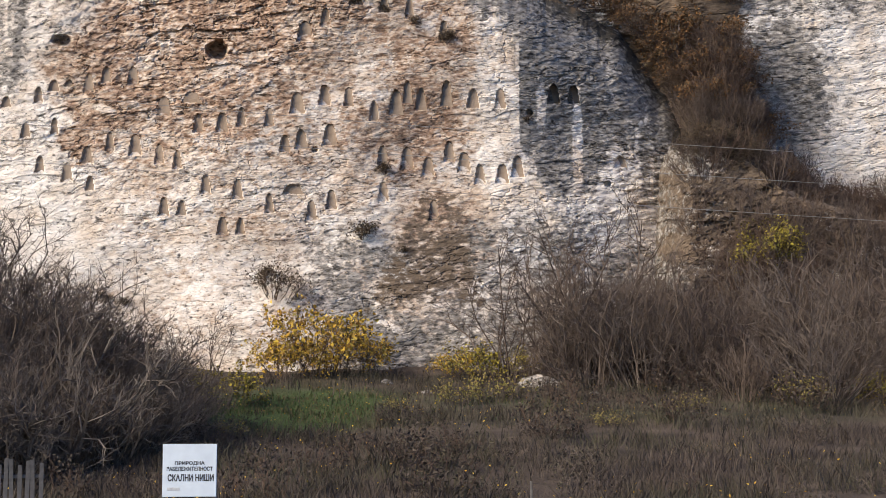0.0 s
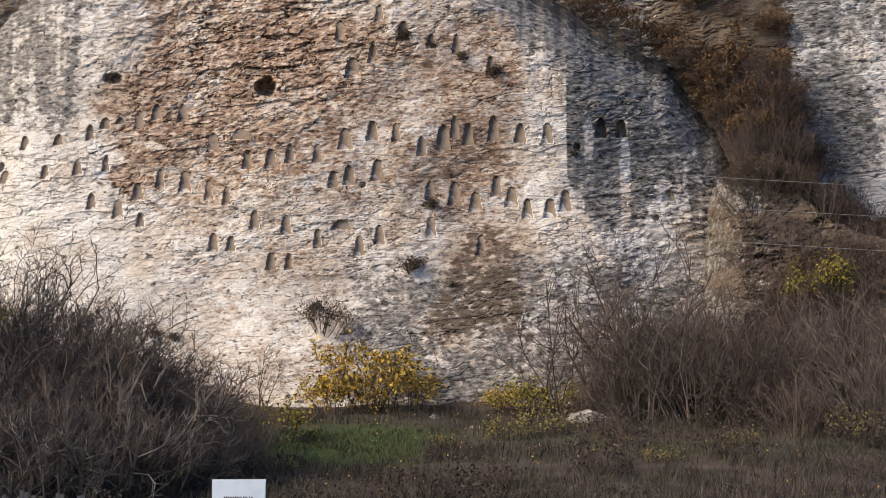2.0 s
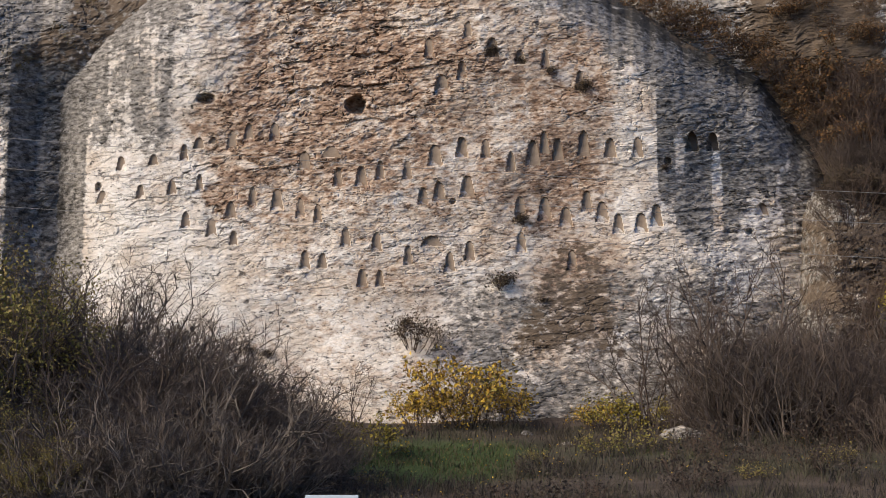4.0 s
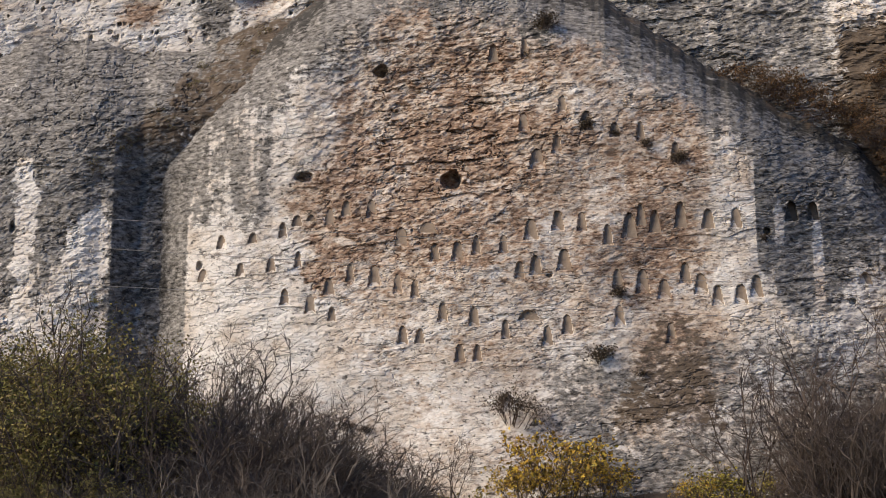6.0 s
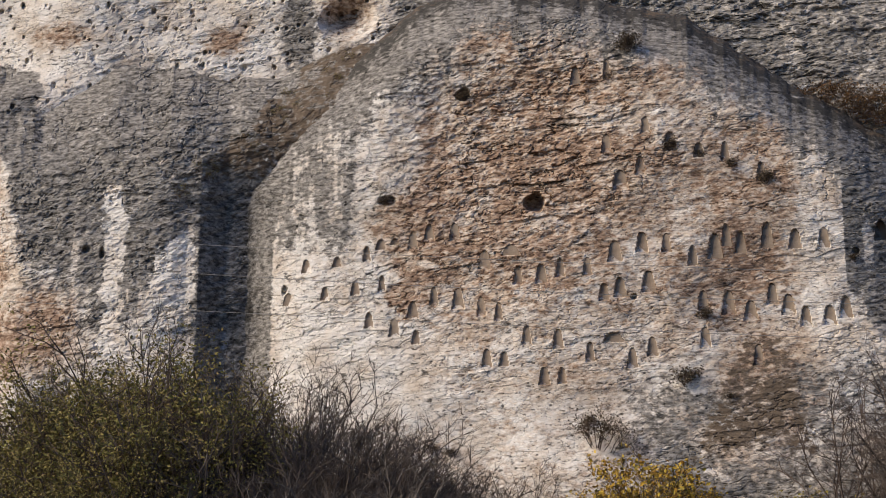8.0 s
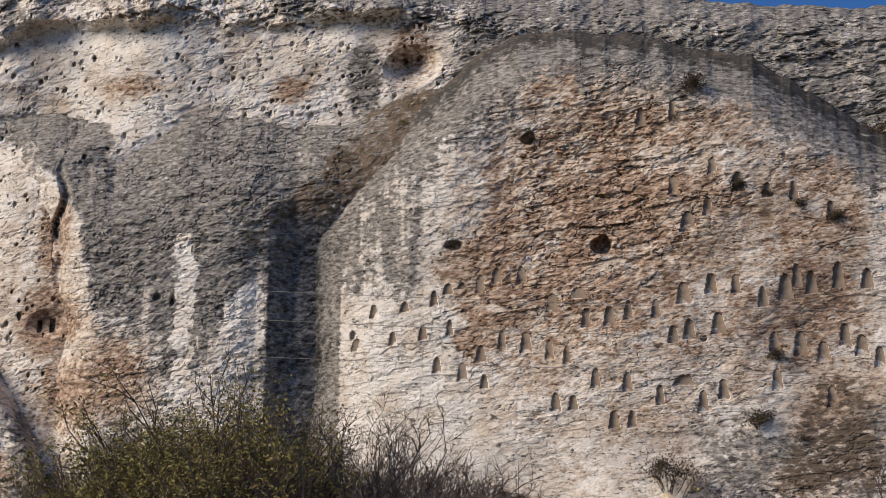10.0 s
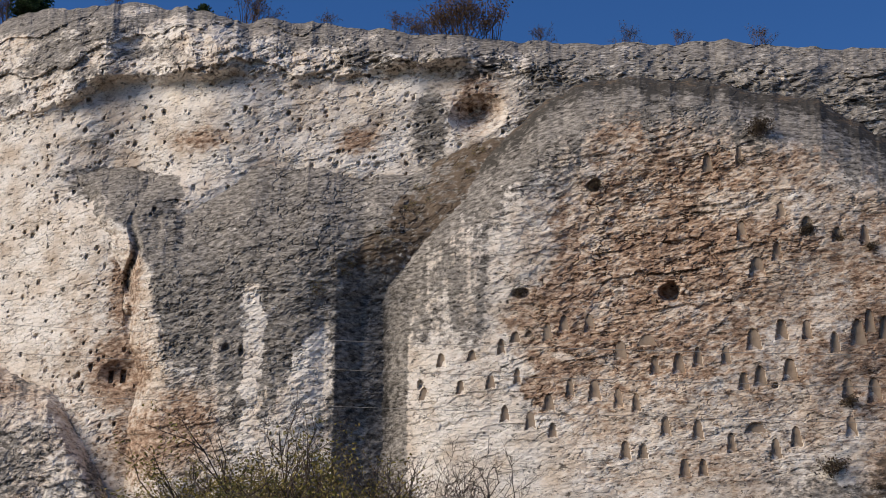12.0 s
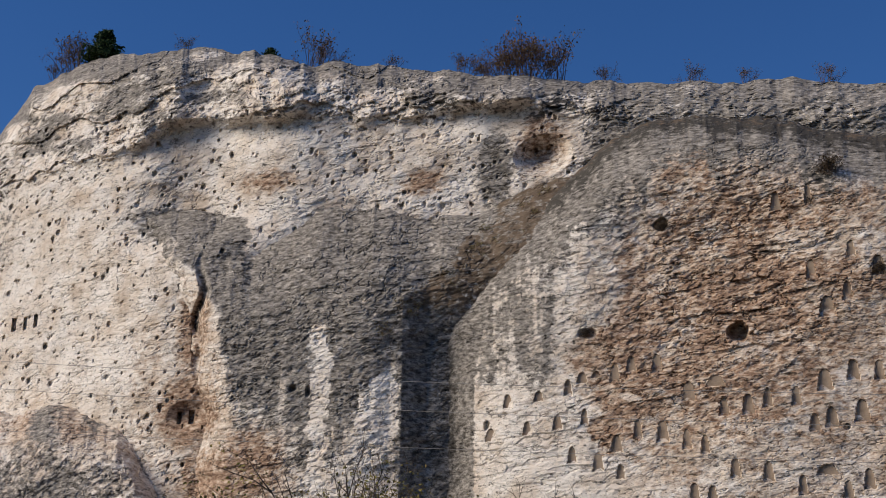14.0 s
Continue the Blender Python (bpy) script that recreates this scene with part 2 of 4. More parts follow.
def relief(u, v, rough=1.0):
    """Flaky, bedded limestone: swells, ledges and chips, with the beds rising slightly to the right."""
    w = v - 0.06 * u + 0.5 * (fbm(u * 0.3, v * 0.3 + 70, 3) - 0.5)
    swell = (fbm(u * 0.22, w * 0.3, 3) - 0.5) * 0.6
    patch = 0.3 + 0.7 * step(fbm(u * 0.33 + 5, w * 0.5 + 2, 3), 0.35, 0.6)
    beds = (fbm(u * 0.75 + 9, w * 1.7, 5, 0.62) - 0.5) * 0.30
    chunk = blocks(u, w, 0.6, 2.6, 3.0) ** 2 * 0.15 * patch
    flake = (fbm(u * 3.0 + 31, w * 5.5 + 3, 3, 0.62) - 0.5) * 0.22
    seam = step(np.abs(fbm(u * 0.6 + 60, w * 1.6, 4, 0.6) - 0.5), 0.022, 0.006) * 0.13 * patch
    return swell + rough * (beds - chunk + flake + seam)


def rock_mass(name, span, spacing, foot, rim, depth, zones, cap, tilt=0.15, carve=None):
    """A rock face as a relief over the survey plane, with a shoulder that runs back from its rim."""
    us = np.concatenate([np.arange(a, b, (b - a) / round((b - a) / (spacing * k))) for a, b, k in span])
    nu = len(us)
    lo, hi = foot(us), rim(us) + (fbm(us * 0.9, us * 0 + 3, 4) - 0.5) * 0.7
    nv = int(np.max(hi - lo) / spacing)
    s = np.linspace(0, 1, nv)
    u = np.repeat(us[None], nv, 0)
    v = lo[None] + s[:, None] * (hi - lo)[None]
    y = depth(u, v, np.maximum(hi[None] - v, 0))
    if carve is not None:
        y = y + carve(u, v)
    z = zones(u, v, hi[None] - v)
    p = survey(u, v, y)
    back = np.linspace(0, 1, 26)[1:] ** 1.6 * cap
    rows, zrows = [p], [z]
    for b in back:
        r = p[-1].copy()
        r[:, 1] += b
        r[:, 2] += tilt * b + (fbm(r[:, 0] * 0.6, np.full(nu, b * 0.8), 4) - 0.5) * 0.5 * min(1.0, b) + (fbm(r[:, 0] * 2.2, np.full(nu, b * 2.5), 3) - 0.5) * 0.5 * min(1.0, b)
        rows.append(r[None])
        zrows.append(z[-1:])
    p, z = np.concatenate(rows), np.concatenate(zrows)
    n0 = p.shape[0]
    idx = np.arange(n0 * nu).reshape(n0, nu)
    f = np.stack([idx[:-1, :-1], idx[:-1, 1:], idx[1:, 1:], idx[1:, :-1]], -1).reshape(-1, 4)
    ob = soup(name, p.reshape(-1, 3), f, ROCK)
    paint_zone(ob, z.reshape(-1, z.shape[-1]))
    return ob


# niches of the carved face, tier by tier: u, v of the sill, width, height
TIERS = [
    [(-17.54, 15.12, 0.32, 0.75), (-15.37, 15.62, 0.35, 0.80), (-14.62, 16.01, 0.35, 0.75), (-13.46, 15.93, 0.37, 0.80)],
    [(-16.88, 15.64, 0.40, 0.50), (-16.23, 15.86, 0.30, 0.30), (-20.4, 14.71, 0.35, 0.65), (-18.93, 14.93, 0.35, 0.50), (-10.9, 15.13, 0.65, 0.50)],
    [(-18.06, 13.6, 0.35, 0.67), (-16.81, 13.74, 0.27, 0.75), (-19.49, 13.42, 0.32, 0.65), (-21.22, 13.23, 0.40, 0.60)],
    [(-14.4, 13.02, 0.30, 0.85), (-13.3, 12.81, 0.45, 0.94), (-12.25, 12.48, 0.30, 0.85), (-11.47, 12.24, 0.30, 0.80), (-15.37, 12.48, 0.40, 0.75)],
    [(-17.4, 12.07, 0.35, 0.75), (-16.22, 11.66, 0.40, 0.85), (-15.22, 11.29, 0.32, 0.65)],
    [(-12.09, 14.56, 0.45, 0.85), (-10.59, 13.84, 0.35, 0.82), (-9.56, 13.83, 0.42, 0.89), (-8.73, 14.08, 0.32, 0.85), (-7.53, 14.11, 0.32, 0.82)],
    [(-6.31, 14.67, 0.50, 0.94), (-5.14, 15.04, 0.42, 0.89), (-4.09, 14.98, 0.32, 0.85), (-2.99, 14.35, 0.32, 0.89), (-2.04, 14.62, 0.50, 1.09)],
    [(-1.54, 15.13, 0.32, 0.99), (-0.96, 14.81, 0.37, 0.99), (0.15, 14.98, 0.40, 1.14), (1.3, 14.9, 0.42, 0.85), (2.48, 14.89, 0.37, 0.89)],
    [(-6.84, 12.98, 0.35, 0.75), (-6.13, 13.09, 0.42, 0.89), (-4.89, 13.26, 0.50, 0.94), (-2.61, 12.41, 0.35, 0.85)],
    [(-1.55, 12.19, 0.45, 1.04), (-0.64, 11.9, 0.45, 0.85), (0.26, 12.56, 0.37, 0.89), (0.91, 12.08, 0.45, 0.89), (1.59, 11.58, 0.37, 0.85), (2.56, 11.61, 0.45, 0.85), (3.21, 11.88, 0.42, 0.94)],
    [(-10.23, 11.16, 0.35, 0.85), (-8.86, 10.94, 0.37, 0.85), (-7.48, 10.34, 0.30, 0.85), (-5.66, 10.02, 0.35, 0.85), (-4.8, 10.49, 0.37, 0.85), (-2.57, 10.84, 0.35, 0.85), (-0.4, 10.0, 0.32, 0.89), (-6.46, 11.14, 0.70, 0.45)],
    [(-12.01, 10.2, 0.37, 0.80), (-11.25, 10.22, 0.35, 0.65), (-9.48, 9.37, 0.37, 0.80), (-8.71, 9.41, 0.30, 0.70)],
    [(-6.01, 17.86, 0.55, 0.89), (-5.13, 18.49, 0.35, 0.85), (-6.58, 19.57, 0.35, 0.85), (-4.86, 20.33, 0.32, 0.80)],
    [(-7.91, 22.84, 0.35, 0.85), (-6.5, 23.01, 0.25, 0.89), (-1.46, 18.88, 0.30, 0.89), (0.03, 17.91, 0.30, 0.85), (-3.78, 19.49, 0.42, 0.89), (-2.57, 19.13, 0.35, 0.65)],
    [(4.79, 15.11, 0.42, 0.85), (5.66, 15.11, 0.40, 0.80), (7.66, 12.31, 0.40, 0.50)],
]
# round holes and hollows: u, v of the middle, radius across, radius up, depth
HOLES = [(-9.79, 17.48, 0.46, 0.42, 1.1), (-13.05, 22.72, 0.34, 0.30, 0.7), (-21.42, 13.98, 0.14, 0.2, 0.4), (-5.51, 13.1, 0.13, 0.12, 0.4),
         (3.75, 14.7, 0.15, 0.17, 0.4), (7.11, 11.6, 0.15, 0.14, 0.4), (-16.6, 17.9, 0.45, 0.25, 0.2)]
NICHE_DEEP = 0.17


def niche_depth(u):
    """The two niches in the grey rock past the corner are cut deeper."""
    return 0.6 if 4.0 < u < 6.5 else NICHE_DEEP


def niche_half(t):
    """Half the width of a niche, as a share, at the share t of its height: tapering, with an arched head."""
    taper = 0.66 - 0.36 * t
    return np.where(t < 0.72, taper, taper * np.sqrt(np.clip(1 - ((t - 0.72) / 0.28) ** 2, 0, 1)))


def face_depth_smooth(u, v, below):
    y = 59.4 + 0.10 * (v - 3) + 0.0065 * (u + 13) ** 2
    y = y + 0.05 * np.clip(-18.5 - u, 0, None) ** 2 + 0.3 * np.clip(-22.2 - u - 0.35 * np.clip(v - 17, 0, None), 0, None)
    corner = 3.3 + 0.5 * np.clip(13.5 - v, 0, 4)
    y = y + 0.24 * np.clip(u - corner, 0, None) + 0.04 * np.clip(u - 7.0, 0, None) ** 2
    y = y + 0.7 * blob(u, v, -10.5, 20.8, 4.6, 4.0) + 0.35 * blob(u, v, -0.5, 13.2, 2.6, 2.6)
    y = y - 0.8 * step(v, 9.0, 4.0) * step(u, -12.0, -6.0)
    return y + 2.6 * np.clip(1 - below / 3.2, 0, 1) ** 2


def face_relief(u, v):
    rough = 0.40 - 0.15 * step(v, 10.5, 8.5) * step(u, -3.0, -7.0) + 0.75 * blob(u, v, -10.5, 20.5, 6, 5) + 0.25 * blob(u, v, -13, 14, 6, 3) + 0.4 * step(u, 3.0, 6.0)
    return relief(u, v, rough)


def face_depth(u, v, below):
    return face_depth_smooth(u, v, below) + face_relief(u, v) * (1 - 0.5 * np.clip(1 - below / 1.0, 0, 1))


def pocket(cu, sill, h):
    """The mean relief of the rock round a niche."""
    return float(np.mean(face_relief(np.float64([cu - 0.25, cu, cu + 0.25]), np.full(3, sill + h / 2))))


def face_carve(u, v):
    y = np.zeros_like(u)
    for tier in TIERS:
        for cu, sill, w, h in tier:
            t = (v - sill) / h
            inside = (t > 0) & (t < 1) & (np.abs(u - cu) < w * niche_half(np.clip(t, 0, 1)) + 0.015)
            y[inside] += niche_depth(cu) + pocket(cu, sill, h) - face_relief(u[inside], v[inside])
    for cu, cv, ru, rv, deep in HOLES:
        r = np.sqrt(((u - cu) / ru) ** 2 + ((v - cv) / rv) ** 2)
        y += deep * step(r + 0.55 * (fbm(u * 3, v * 3, 3) - 0.5), 1.15, 0.75)
    return y


def streaks(u, v, width, seed):
    return fbm(u * width + seed, v * 0.16 + seed, 4, 0.6)


def face_zones(u, v, below):
    drip = streaks(u, v, 1.5, 3.7)
    corner = 3.3 + 0.5 * np.clip(13.3 - v, 0, 4)
    soft = 0.08 + 0.35 * np.clip(13.3 - v, 0, 4)
    drips = np.maximum.reduce([0.8 * blob(u, v, 5.8, 13.3, 0.22, 2.6), 0.7 * blob(u, v, 4.25, 14.9, 0.25, 1.2), 0.8 * blob(u, v, 7.6, 11.4, 0.8, 1.5), 0.6 * blob(u, v, 6.6, 10.2, 2.0, 0.9)])
    grey = (0.98 - 0.22 * step(u, 4.6, 8.5) - 0.2 * step(v, 13.5, 11.0)) * step(u, corner - soft, corner + soft) - 1.3 * drips - 1.0 * np.clip(streaks(u, v, 1.6, 8.0) - 0.60, 0, 1) * 4 * step(v, 17.5, 14.5)
    grey = grey - 0.35 * step(v, 12, 9)
    left = (0.3 * step(u, -14.0, -17.0) + 0.7 * step(u, -17.9, -18.5)) * step(v, 14.2, 17.0) * (0.5 + 1.7 * (drip - 0.38))
    # Crust in the cleft, pushed to full to paint its shade too.
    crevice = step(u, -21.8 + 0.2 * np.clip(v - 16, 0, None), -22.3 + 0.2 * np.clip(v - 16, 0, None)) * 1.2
    pall = (0.4 + 0.55 * step(v, 11.5, 8.5)) * fbm(u * 0.4 + 2, v * 0.5, 4) * step(u, -9, -4)
    rim = np.clip(1.35 - below / (2.3 + 5.0 * np.clip(drip - 0.35, 0, 1) + 1.0 * step(u, -12.0, -15.0)), 0, 1)
    rubble = fbm(u * 0.5 + 6, v * 0.8, 4, 0.6)
    foot = 1.2 * step(v + 0.15 * u, 7.2, 5.6) * step(u, -7.0, -3.5) * (rubble + 0.1) + 0.5 * blob(u, v, 6.5, 8, 4, 3) * rubble * 2
    brow = 0.75 * step(v - 0.25 * u, 24.0, 27.0) * (0.2 + 1.3 * fbm(u * 0.8, v * 0.7, 4)) * step(u, -11, -6)
    grey = np.maximum.reduce([grey, left, crevice, rim, foot, brow, pall])
    ochre = np.maximum.reduce([
        0.82 * region(u, v, [(-15.1, 23.6), (-10.7, 24.4), (-9.1, 22.2), (-6.6, 19.8), (-5.8, 18.4), (-8.9, 17.0), (-12.2, 15.9), (-17.9, 16.1), (-17.6, 17.6), (-15.3, 19.1)], 0.6, 0.5), 1.45 * region(u, v, [(-12.2, 20.0), (-9.1, 21.2), (-6.6, 19.8), (-6.9, 18.0), (-8.6, 17.3), (-10.7, 18.1)], 0.8, 0.5), 0.85 * region(u, v, [(-16.6, 15.3), (-12.2, 15.1), (-11.6, 12.2), (-14.5, 11.8), (-16.2, 12.2)], 0.9, 0.5), 0.8 * blob(u, v, -13.5, 15.9, 4.8, 1.6),
        1.15 * blob(u, v, -0.8, 14.6, 2.6, 2.5), 1.35 * blob(u, v, 0.0, 9.0, 2.6, 3.4), 0.7 * blob(u, v, -1.2, 12.0, 2.6, 1.4),
        0.75 * blob(u, v, -11.2, 24.6, 2.2, 1.1), 0.5 * blob(u, v, -7.2, 11.0, 1.6, 0.6), 0.45 * blob(u, v, -3.5, 18.2, 5, 2.4),
        0.5 * blob(u, v, -14, 6.6, 4, 1.2), 0.8 * blob(u, v, -2.4, 7.0, 3.4, 2.4), 0.5 + 0.24 * step(v, 10.5, 14.5) - 0.5 * step(u, -12.5, -17.0) - 0.08 * step(v, 9.5, 8.0) * step(u, -5, -8) - 0.35 * step(u, 1.2, 1.8)])
    ochre = ochre * (0.35 + 1.35 * fbm(u * 0.55 + 3, v * 0.9, 4, 0.6))
    # The first oval paints the cleft's shade; the others are dark crust and stain.
    stain_shade = np.maximum.reduce([0.85 * blob(u, v, -24.5, 14.0, 2.1, 5.5), 0.45 * region(u, v, [(-9.6, 21.2), (-7.9, 21.9), (-7.2, 20.9), (-8.8, 20.5)], 0.6, 0.3),
                              0.5 * blob(u, v, -6.0, 24.0, 1.2, 1.4), 0.8 * np.clip(1.3 - below / (0.8 + 1.8 * np.clip(drip - 0.3, 0, 1)), 0, 1) * step(u, -24.0, -21.0)])
    soil = 0.75 * np.clip(1.1 - below / (0.2 + 0.7 * fbm(u * 0.6, v * 0.1 + 5, 3)), 0, 1) * fbm(u * 1.2, v * 1.2, 4, 0.6) * step(u, -21.0, -16.0)
    fan = 0.95 * step(v, 12.0, 10.8) * step(v, 5.0, 7.0) * step(np.abs(u + 0.4 - 0.1 * (v - 9)), 1.0 + 0.42 * np.clip(12 - v, 0, 6), 0.3 + 0.3 * np.clip(12 - v, 0, 6))
    soil = np.maximum(soil, fan * (0.2 + 0.7 * rubble))
    return np.stack([grey, ochre, stain_shade, soil], -1)


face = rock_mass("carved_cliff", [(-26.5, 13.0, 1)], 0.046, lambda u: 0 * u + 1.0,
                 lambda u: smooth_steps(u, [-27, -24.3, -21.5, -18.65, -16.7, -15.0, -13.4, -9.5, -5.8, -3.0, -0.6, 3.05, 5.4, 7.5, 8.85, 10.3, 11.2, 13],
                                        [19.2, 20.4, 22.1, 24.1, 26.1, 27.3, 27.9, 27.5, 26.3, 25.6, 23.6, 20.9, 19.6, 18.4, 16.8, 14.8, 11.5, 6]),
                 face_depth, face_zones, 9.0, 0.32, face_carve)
tagged(face, "pale limestone cliff buttress with rows of carved niches and ochre patches", "cliff", kind="structure")


def niche_backing(w, h):
    """The smoothed back wall of one niche, arched at the head, slightly dished."""
    bm = bmesh.new()
    ts = (0.0, 0.25, 0.5, 0.72, 0.82, 0.90, 0.96, 0.995)
    rows = []
    for t in ts:
        k = float(niche_half(np.float64(t))) * w + 0.03
        rows.append([bm.verts.new((x * k, 0.035 * (1 - abs(x)) - 0.01, t * h - 0.02)) for x in (-1, -0.4, 0.4, 1)])
    for a, b in zip(rows, rows[1:]):
        for i in range(3):
            bm.faces.new((a[i], a[i + 1], b[i + 1], b[i]))
    ret = bmesh.ops.extrude_face_region(bm, geom=bm.faces[:])
    bmesh.ops.translate(bm, vec=(0, 0.06, 0), verts=[e for e in ret["geom"] if isinstance(e, bmesh.types.BMVert)])
    return bm


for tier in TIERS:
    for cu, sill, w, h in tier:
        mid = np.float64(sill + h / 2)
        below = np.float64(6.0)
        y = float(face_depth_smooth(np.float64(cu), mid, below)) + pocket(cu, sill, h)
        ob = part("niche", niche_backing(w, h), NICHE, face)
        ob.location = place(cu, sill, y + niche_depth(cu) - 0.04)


def left_corner(v):
    return np.interp(v, [15, 16.8, 20.3, 22.8, 23.9, 25.4, 26.4], [-34.7, -35.15, -35.7, -37.5, -38.6, -39.2, -41.0]) + (fbm(v * 0.9, v * 0 + 2, 4, 0.6) - 0.5) * 0.9


def left_depth(u, v, below):
    flank = np.clip(left_corner(v) - u, 0, None)
    y = 59.9 + 0.08 * (v - 10) + 0.35 * flank + 0.45 * flank ** 2
    cleft = 0.06 * np.clip(u + 29.5, 0, 3.2) ** 2 + np.minimum(0.9 * np.clip(u + 25.7, 0, None), 1.2) + 0.3 * np.clip(u + 24.0, 0, None)
    y = np.minimum(y + cleft * step(v, 23.0, 17.0) + 0.12 * np.clip(u + 27, 0, None), 66.5)
    y = y + 0.4 * blob(u, v, -37.0, 15.3, 1.0, 1.1) + 0.7 * blob(u, v, -36.9 + 0.2 * np.sin(v * 2.1), 20.5, 0.3, 2.6) + 0.4 * blob(u, v, -31.4, 16.3, 0.2, 0.16) + 0.4 * blob(u, v, -30.6, 16.1, 0.12, 0.25)
    y = y + 3.4 * np.clip(1 - below / 5.5, 0, 1) ** 2
    return y + relief(u + 40, v, 0.8) * 0.9


def left_zones(u, v, below):
    col = streaks(u, v, 1.3, 21.0)
    dark = (0.55 + 0.7 * fbm(u * 0.45 + 12, v * 0.35, 4, 0.6)) * step(u - left_corner(v), -0.5, 0.4)
    scar = np.maximum.reduce([0.55 * blob(u, v, -28.3, 13.0, 0.5, 1.8),
                              (0.35 + 0.9 * col) * region(u, v, [(-30.5, 19.4), (-29.7, 19.3), (-29.4, 11.0), (-30.4, 11.0)], 0.55, 0.3), (0.3 + 1.0 * col) * region(u, v, [(-27.7, 15.9), (-25.9, 17.3), (-25.8, 11.8), (-28.9, 11.8)], 0.6, 0.25), 0.75 * blob(u, v, -33.4, 12.6, 2.2, 2.9) * (0.3 + 1.4 * col), 0.7 * blob(u, v, -28.6, 11.0, 4.0, 1.6), 0.3 * blob(u, v, -32.0, 15.2, 0.3, 1.8)])
    dark = np.maximum(dark, 0.9 * step(v, 21.0, 24.0) * fbm(u, v * 0.7, 4) * 1.6)
    grey = dark - 1.5 * scar - 1.4 * np.clip(col - 0.50, 0, 1) * 4 * step(v, 17.5, 14.0)
    # Cleft mask: grey crust, with the cleft's shade painted into it.
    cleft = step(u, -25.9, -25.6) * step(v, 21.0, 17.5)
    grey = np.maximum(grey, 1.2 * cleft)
    ochre = np.maximum.reduce([1.15 * blob(u, v, -33.6, 12.6, 2.4, 2.6), 0.85 * blob(u, v, -36.8, 20.0, 0.8, 4.2), 1.3 * blob(u, v, -37.0, 15.4, 1.9, 1.8), 1.0 * blob(u, v, -35.6, 11.8, 3.0, 2.6), 0.5 * step(u - left_corner(v), 0.3, -0.6) * step(u, -39.8, -37.8)])
    # Shade painted in the cleft; dark marks in fissure, hollow and top.
    stain_shade = 0.4 * cleft * (0.5 + fbm(u, v * 2.0, 4, 0.6)) + 0.6 * blob(u, v, -36.9 + 0.2 * np.sin(v * 2.1), 20.6, 0.3, 2.4) + 0.7 * blob(u, v, -37.2, 15.8, 1.2, 1.2) * (0.4 + fbm(u, v, 4)) + 0.3 * blob(u, v, -30, 23.5, 6, 1.3)
    soil = 0.62 * step(u - 1.05 * (v - 18) + 3.5 * (fbm(u * 0.8, v * 0.8, 4, 0.6) - 0.5), -28.4, -26.6) * step(v, 18.5, 20.5)
    return np.stack([grey, ochre, stain_shade, soil], -1)


def left_rim(u):
    return smooth_steps(u, [-43.0, -41.6, -39.2, -36.6, -35.0, -34.2, -32.4, -30.5, -28.0, -26.2, -25.0, -23.2, -21.8, -18.0, -15.0], [26.2, 26.3, 26.3, 25.8, 25.2, 24.3, 24.5, 25.3, 25.2, 24.9, 24.3, 24.1, 24.0, 25.6, 25.4])


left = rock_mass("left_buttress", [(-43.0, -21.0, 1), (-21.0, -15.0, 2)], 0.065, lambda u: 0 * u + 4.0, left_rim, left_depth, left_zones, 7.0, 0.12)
tagged(left, "dark grey weathered limestone buttress with white streaks", "cliff", kind="structure")

K68 = 60.0 / 68.0


def up68(z):
    return EYE + (np.asarray(z) - EYE) * K68


LIP_U = np.array([-57, -53, -47.5, -44.8, -37.8, -34.8, -29.8, -25.3, -19.8, 0, 40]) * K68
LIP_V = up68([32.0, 33.0, 33.9, 35.2, 34.8, 33.8, 33.3, 33.3, 32.3, 28.5, 20])
PITS = np.random.RandomState(5).rand(1150, 4)


def back_depth(u, v, below):
    y = sum(np.interp(u + d, [-62, -55, -50.5, -46, -42, -38, -35, -30, -20, 0, 12, 20, 40], [80, 71.5, 67.4, 65.0, 63.2, 61.7, 62.4, 64.6, 65.4, 68.0, 68, 69, 73]) for d in (-2.0, -1.0, 0.0, 1.0, 2.0)) / 5 + 2.6 * step(v, 23.5, 26.0) * np.exp(-((u + 37.5) / 3.6) ** 2)
    y = y + 0.03 * (v - 20)
    lip = np.interp(u, LIP_U, LIP_V) + (fbm(u * 0.5, u * 0 + 40, 3) - 0.5) * 1.4
    jut = step(u, -15.5, -18.0) * (0.1 + 2.2 * np.clip(fbm(u * 0.4 + 3, u * 0 + 9, 3) - 0.4, 0, 0.4))
    y = y - 1.0 * jut * step(v, lip - 0.35, lip + 0.35) + 0.45 * np.clip(v - lip, 0, None)
    y = y + 0.5 * jut * np.exp(-((v - lip + 0.6) / 0.7) ** 2)
    y = y - 0.3 * step(u, -15.5, -18.0) * (np.floor((v - lip) / 1.15 + fbm(u * 0.4, v * 0.2, 3) * 2) % 2) * step(v, lip, lip + 0.4)
    y = y + 3.5 * np.clip(1 - below / 1.6, 0, 1) ** 2
    rough = 0.5 + 1.0 * step(v, lip - 0.6, lip + 0.3) + 0.6 * step(u, -18, -14) - 0.65 * step(u, 9, 12)
    y = y + relief(u - 60, v, rough)
    y = y + 1.2 * blob(u, v, -18.6, 26.8, 1.1, 0.8) + 0.7 * blob(u, v, -36.9, 20.5, 0.35, 2.6) + 0.5 * blob(u, v, -37.3, 15.3, 0.9, 0.6)
    return y


